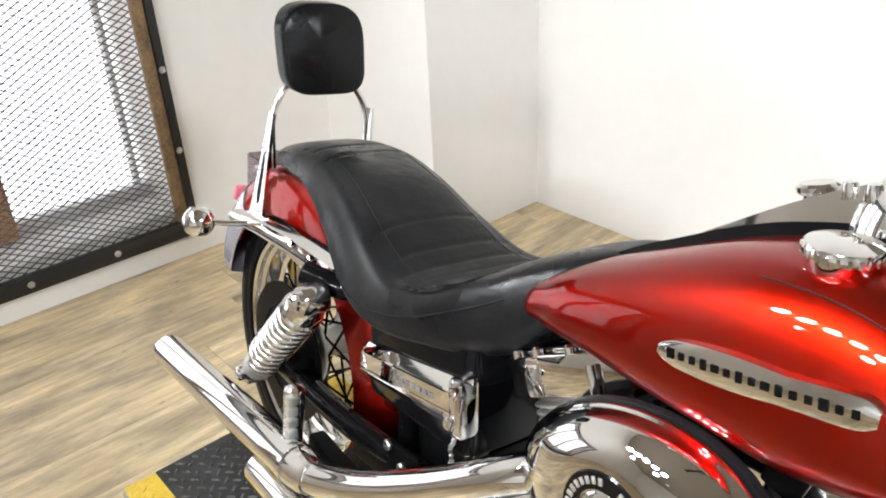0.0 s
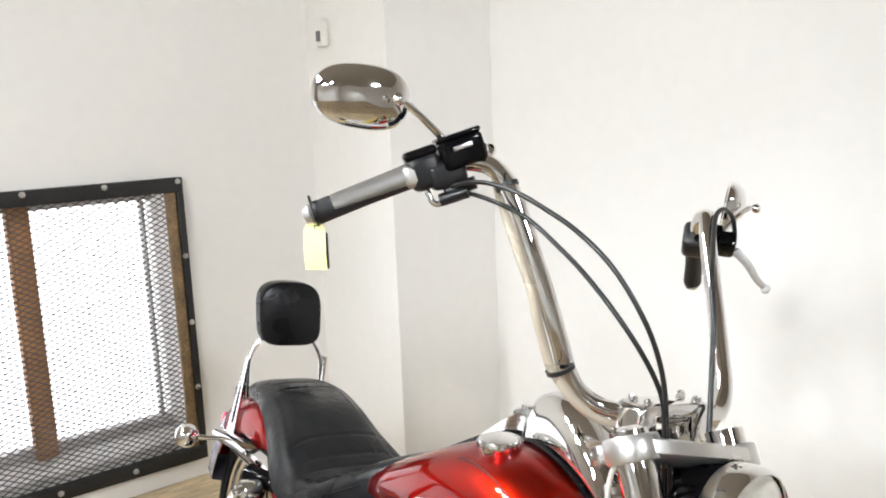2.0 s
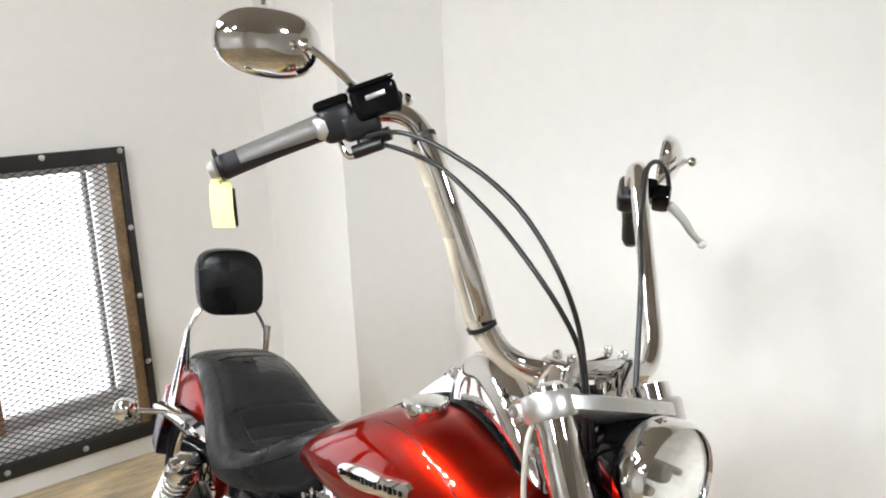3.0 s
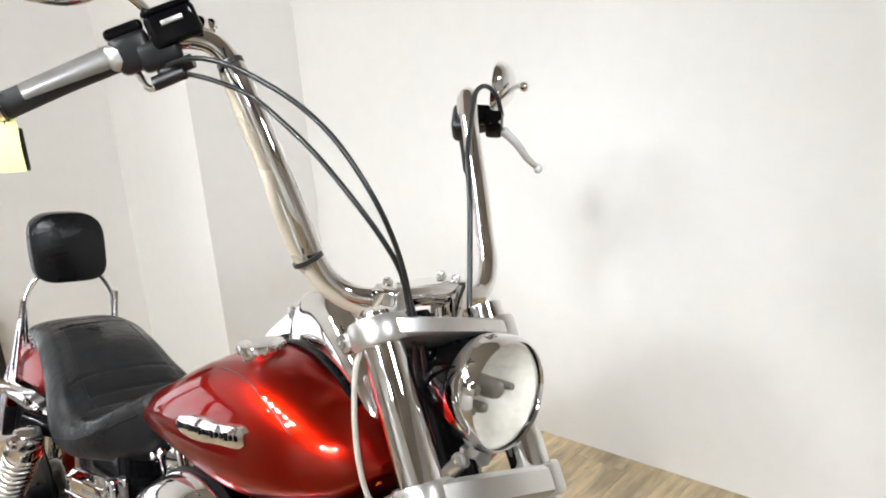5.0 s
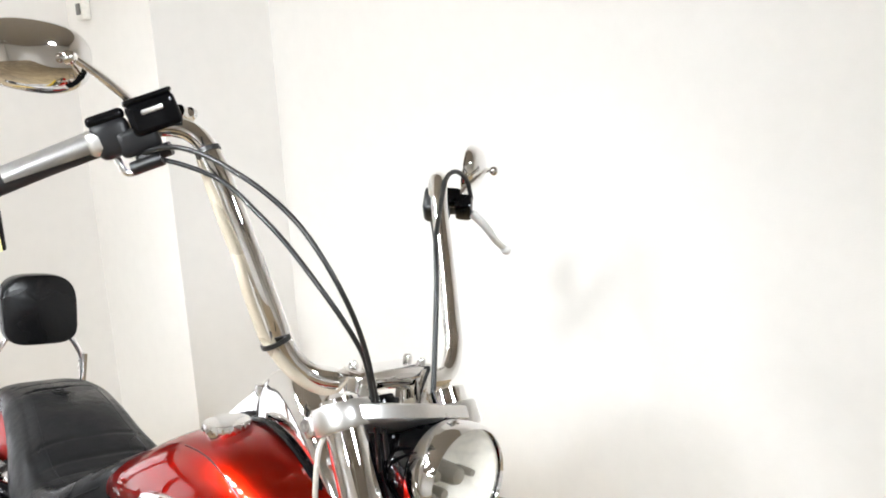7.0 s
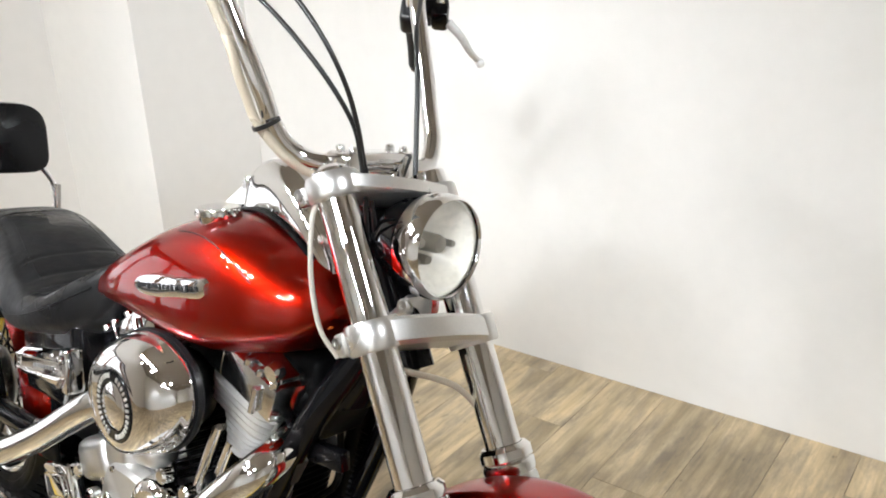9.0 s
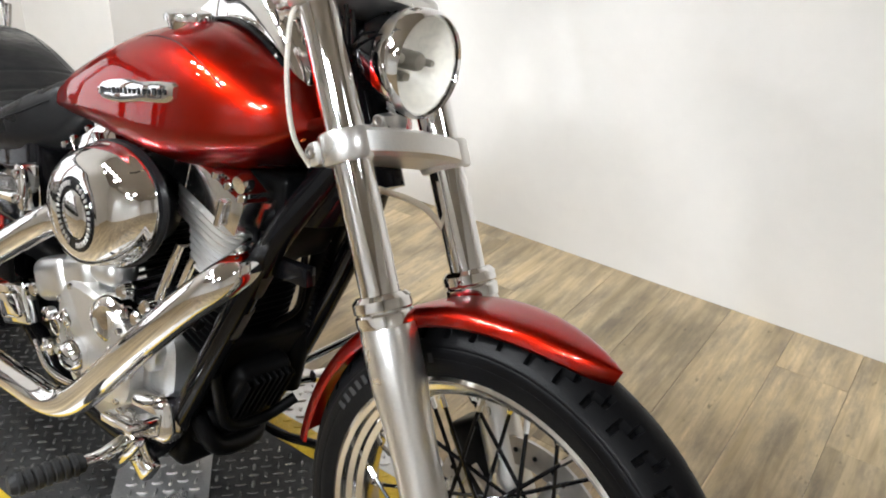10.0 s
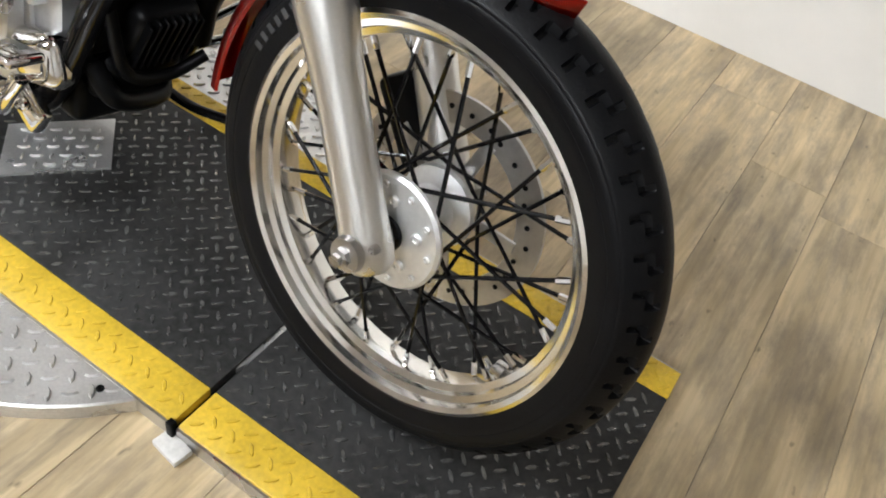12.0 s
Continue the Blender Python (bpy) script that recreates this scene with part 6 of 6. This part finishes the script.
    box(bm, c + turn @ Vector((-0.030, -0.018, -0.002)), (0.020, 0.046, 0.032), turn, 0.006, 2)
    box(bm, c + Vector((0.060, 0.004, 0.000)), (0.050, 0.030, 0.028), turn, 0.008, 2)
    piv = c + Vector((0.070, 0.014, -0.008))
    part("clutch_perch", bm, BLACK, ctl, "black clutch lever perch")
    bm = B()
    tube(bm, [piv, piv + Vector((0.012, 0.024, -0.022)), piv + Vector((0.010, 0.052, -0.044)), piv + Vector((0.006, 0.084, -0.060))], (0.0080, 0.0052), 12, squash=0.6)
    ball(bm, piv + Vector((0.006, 0.087, -0.062)), 0.0085, u=16, v=10)
    part("clutch_lever", bm, SILVER, ctl, "silver ball-end clutch lever")
    # mirrors
    for s in (-1, 1):
        base = Vector((-0.603, -0.255, 1.318)) if s < 0 else Vector((-0.590, 0.300, 1.236))
        joint = base + Vector((-0.004, s * 0.068, 0.052))
        bm = B()
        tube(bm, [base, base + Vector((0.002, s * 0.006, 0.012)), base + Vector((0.000, s * 0.038, 0.034)), joint], (0.0062, 0.0044), 12)
        stem = part("mirror_stem", bm, CHROME, bar, "curved chrome mirror stem")
        lat = Vector((-0.30, -0.95, 0.03)).normalized() if s < 0 else Vector((-0.62, 0.78, 0.05)).normalized()
        upv = Vector((0.10, 0, 1)).normalized()
        out = lat.cross(upv) * (-s)
        out = out if out.x > 0 else -out
        upv = out.cross(lat)
        upv = upv if upv.z > 0 else -upv
        c = joint + lat * 0.046 - upv * 0.004 - out * 0.038
        loops = []
        for k in range(15):
            u = k / 14
            scale = math.sqrt(max(1 - (u * 1.0) ** 2.4, 0.0)) if u > 0 else 1.0
            scale = max(scale, 0.02)
            ring = []
            for i in range(40):
                a = 2 * math.pi * i / 40
                cs, sn = math.cos(a), math.sin(a)
                w = 0.066 * math.copysign(abs(cs) ** 0.80, cs)
                h = 0.042 * math.copysign(abs(sn) ** 0.86, sn) * (1.0 - 0.06 * cs)
                ring.append(c + lat * w * scale + upv * h * scale + out * (0.034 * u))
            loops.append(ring)
        bm = B()
        rings(bm, loops)
        shell = part("mirror_shell", bm, CHROME, stem, "teardrop chrome mirror shell", 50)
        bm = B()
        rings(bm, [[c + (p - c) * 0.94 - out * 0.0015 for p in loops[0]], [c + (p - c) * 0.94 - out * 0.0035 for p in loops[0]]])
        part("mirror_glass", bm, CHROME, shell, "mirror glass")
        bm = B()
        ball(bm, joint + lat * 0.006 + out * 0.012, 0.0085, u=16, v=10)
        part("mirror_joint", bm, CHROME, stem)
    # cables and hoses
    lines = (
        ("throttle_cable", [(-0.600, -0.248, 1.262), (-0.578, -0.242, 1.272), (-0.533, -0.232, 1.278), (-0.485, -0.217, 1.270), (-0.440, -0.204, 1.254), (-0.400, -0.192, 1.236), (-0.364, -0.176, 1.210), (-0.337, -0.162, 1.180), (-0.314, -0.145, 1.140), (-0.309, -0.123, 1.100), (-0.315, -0.100, 1.060), (-0.326, -0.078, 1.020), (-0.338, -0.050, 0.970), (-0.345, -0.030, 0.91)], 0.0031, CABLE, "black throttle cable"),
        ("throttle_cable", [(-0.600, -0.250, 1.252), (-0.587, -0.230, 1.262), (-0.560, -0.200, 1.256), (-0.513, -0.177, 1.240), (-0.452, -0.168, 1.210), (-0.405, -0.158, 1.180), (-0.358, -0.145, 1.140), (-0.333, -0.123, 1.100), (-0.322, -0.100, 1.060), (-0.324, -0.084, 1.020), (-0.334, -0.064, 0.970), (-0.345, -0.045, 0.91)], 0.0031, CABLE, "black throttle cable"),
        ("clutch_cable", [(-0.566, 0.306, 1.236), (-0.562, 0.296, 1.250), (-0.558, 0.285, 1.264), (-0.552, 0.264, 1.276), (-0.546, 0.240, 1.279), (-0.537, 0.216, 1.268), (-0.514, 0.188, 1.243), (-0.486, 0.158, 1.214), (-0.452, 0.122, 1.180), (-0.421, 0.100, 1.120), (-0.400, 0.085, 1.050), (-0.375, 0.065, 0.970), (-0.36, 0.05, 0.90)], 0.0038, CABLE, "black clutch cable"),
        ("brake_hose", [(-0.604, -0.190, 1.322), (-0.598, -0.177, 1.300), (-0.580, -0.176, 1.270), (-0.557, -0.171, 1.230), (-0.533, -0.165, 1.190), (-0.513, -0.155, 1.150), (-0.502, -0.146, 1.110), (-0.499, -0.134, 1.080), (-0.494, -0.122, 1.050), (-0.482, -0.110, 1.028), (-0.468, -0.092, 1.005), (-0.459, -0.060, 0.985), (-0.446, -0.020, 0.977), (-0.420, 0.020, 0.968), (-0.375, 0.020, 0.925), (-0.340, 0.0, 0.870), (-0.345, -0.02, 0.80)], 0.0066, HOSE, "clear-sleeved braided brake hose"),
        ("wiring_sleeve", [(-0.575, 0.238, 1.240), (-0.545, 0.222, 1.225), (-0.498, 0.196, 1.130), (-0.446, 0.172, 1.036), (-0.420, 0.130, 0.978), (-0.410, 0.080, 0.972), (-0.395, 0.03, 0.962)], 0.0066, HOSE, "braided wiring sleeve"),
        ("speed_cable", [(-0.360, -0.118, 0.965), (-0.350, -0.134, 0.940), (-0.335, -0.142, 0.875), (-0.318, -0.138, 0.815), (-0.300, -0.122, 0.780)], 0.0032, PALE_CABLE, "pale grey cable"),
        ("front_brake_line", [(-0.290, -0.050, 0.755), (-0.262, -0.030, 0.752), (-0.228, 0.020, 0.733), (-0.215, 0.070, 0.680), (-0.205, 0.105, 0.600), (-0.16, 0.12, 0.50), (-0.07, 0.11, 0.43)], 0.0042, HOSE, "front brake line"),
    )
    for name, pts, r, mat, lab in lines:
        bm = B()
        tube(bm, pts, r, 10)
        part(name, bm, mat, bike, lab)
    # banjo fitting where the hose meets the reservoir
    bm = B()
    lathe(bm, [(0, -0.008), (0.010, -0.008), (0.010, 0.008), (0, 0.008)], (-0.604, -0.192, 1.322), (0.4, -0.85, 0.2), 16)
    bolt(bm, (-0.601, -0.184, 1.324), (-0.4, 0.85, -0.2), 0.008, 0.010)
    part("banjo_fitting", bm, CHROME, bike, "chrome banjo fitting")
    for place, axis, r in (((-0.486, -0.110, 1.046), (-0.20, -0.42, 0.88), 0.0200), ((-0.562, -0.176, 1.277), (-0.4, -0.25, 0.8), 0.0165)):
        bm = B()
        lathe(bm, [(r - 0.003, -0.003), (r, -0.003), (r, 0.003), (r - 0.003, 0.003)], place, axis, 24, whole=True)
        p = Vector(place) + Vector((0.012, -0.015, 0.010)).normalized() * r
        tube(bm, [p, p + Vector((0.010, -0.008, 0.008))], 0.0014, 6, smooth=False)
        part("cable_tie", bm, CABLE, bar, "black cable tie")
    # front caliper
    bm = B()
    box(bm, (-0.085, 0.082, 0.400), (0.075, 0.060, 0.125), Matrix.Rotation(radians(-38), 4, "Y"), 0.012, 3)
    part("front_caliper", bm, BLACK_MATT, bike, "black front brake caliper")


handlebars()


# ---- card on the grip ----
def tag():
    root = tagged(new("key_tag"), "yellow paper key tag hanging from a handlebar grip", "tag")
    m = bike.matrix_world
    top = m @ Vector((-0.672, -0.398, 1.205))
    bm = B()
    d = Vector((0.80, 0.6, 0)).normalized()
    n = Vector((0.6, -0.8, 0))
    loops = []
    for k in range(9):
        u = k / 8
        p = top + Vector((0, 0, -0.006 - 0.060 * u)) + n * (0.004 * math.sin(u * 2.5))
        w = 0.0155 if 0 < k else 0.012
        loops.append([p - d * w - n * 0.0005, p + d * w - n * 0.0005, p + d * w + n * 0.0005, p - d * w + n * 0.0005])
    rings(bm, loops)
    part("card", bm, YELLOW_TAG, root)
    bm = B()
    box(bm, top + Vector((0, 0, -0.042)) + d * 0.010 - n * 0.006, (0.010, 0.006, 0.050), Matrix.Rotation(math.atan2(d.y, d.x), 4, "Z"), 0.003)
    part("key", bm, PLASTIC, root, "black key head")
    bm = B()
    lathe(bm, [(0.0190, -0.0015), (0.0212, -0.0015), (0.0212, 0.0015), (0.0190, 0.0015)], top + Vector((0, 0, 0.012)), (m.to_3x3() @ Vector((-0.36, -0.83, -0.42))), 24, whole=True)
    tube(bm, [top + Vector((0, 0, -0.006)), top + Vector((0.002, 0, -0.022))], 0.0012, 6, smooth=False)
    part("tag_loop", bm, CABLE, root, "black tie loop")
    return root


tag()
turntable()

# ---- floor planks ----
PW, PL = 0.181, 1.22


def planks():
    """Staggered boards; a board cut at a wall gets a mesh of its own length."""
    def board(length):
        bm = B()
        box(bm, (0, 0, 0), (PW - 0.0008, length - 0.0008, 0.008), bevel=0.0006, segments=1)
        return finish(bm, PLANK)

    whole = board(PL)
    rng = random.Random(5)
    x = ROOM_X0 + PW / 2
    while x + PW / 2 < ROOM_X1 + 0.09:
        y = ROOM_Y0 - PL * rng.random()
        while y - PL / 2 < ROOM_Y1:
            y0, y1 = max(y - PL / 2, ROOM_Y0), min(y + PL / 2, ROOM_Y1)
            if y1 - y0 > 0.02:
                ob = new("plank", whole if y1 - y0 > PL - 0.001 else board(y1 - y0))
                ob.location = (x, (y0 + y1) / 2, FLOOR_Z - 0.004)
                ob.parent = floor
            y += PL
        x += PW


planks()
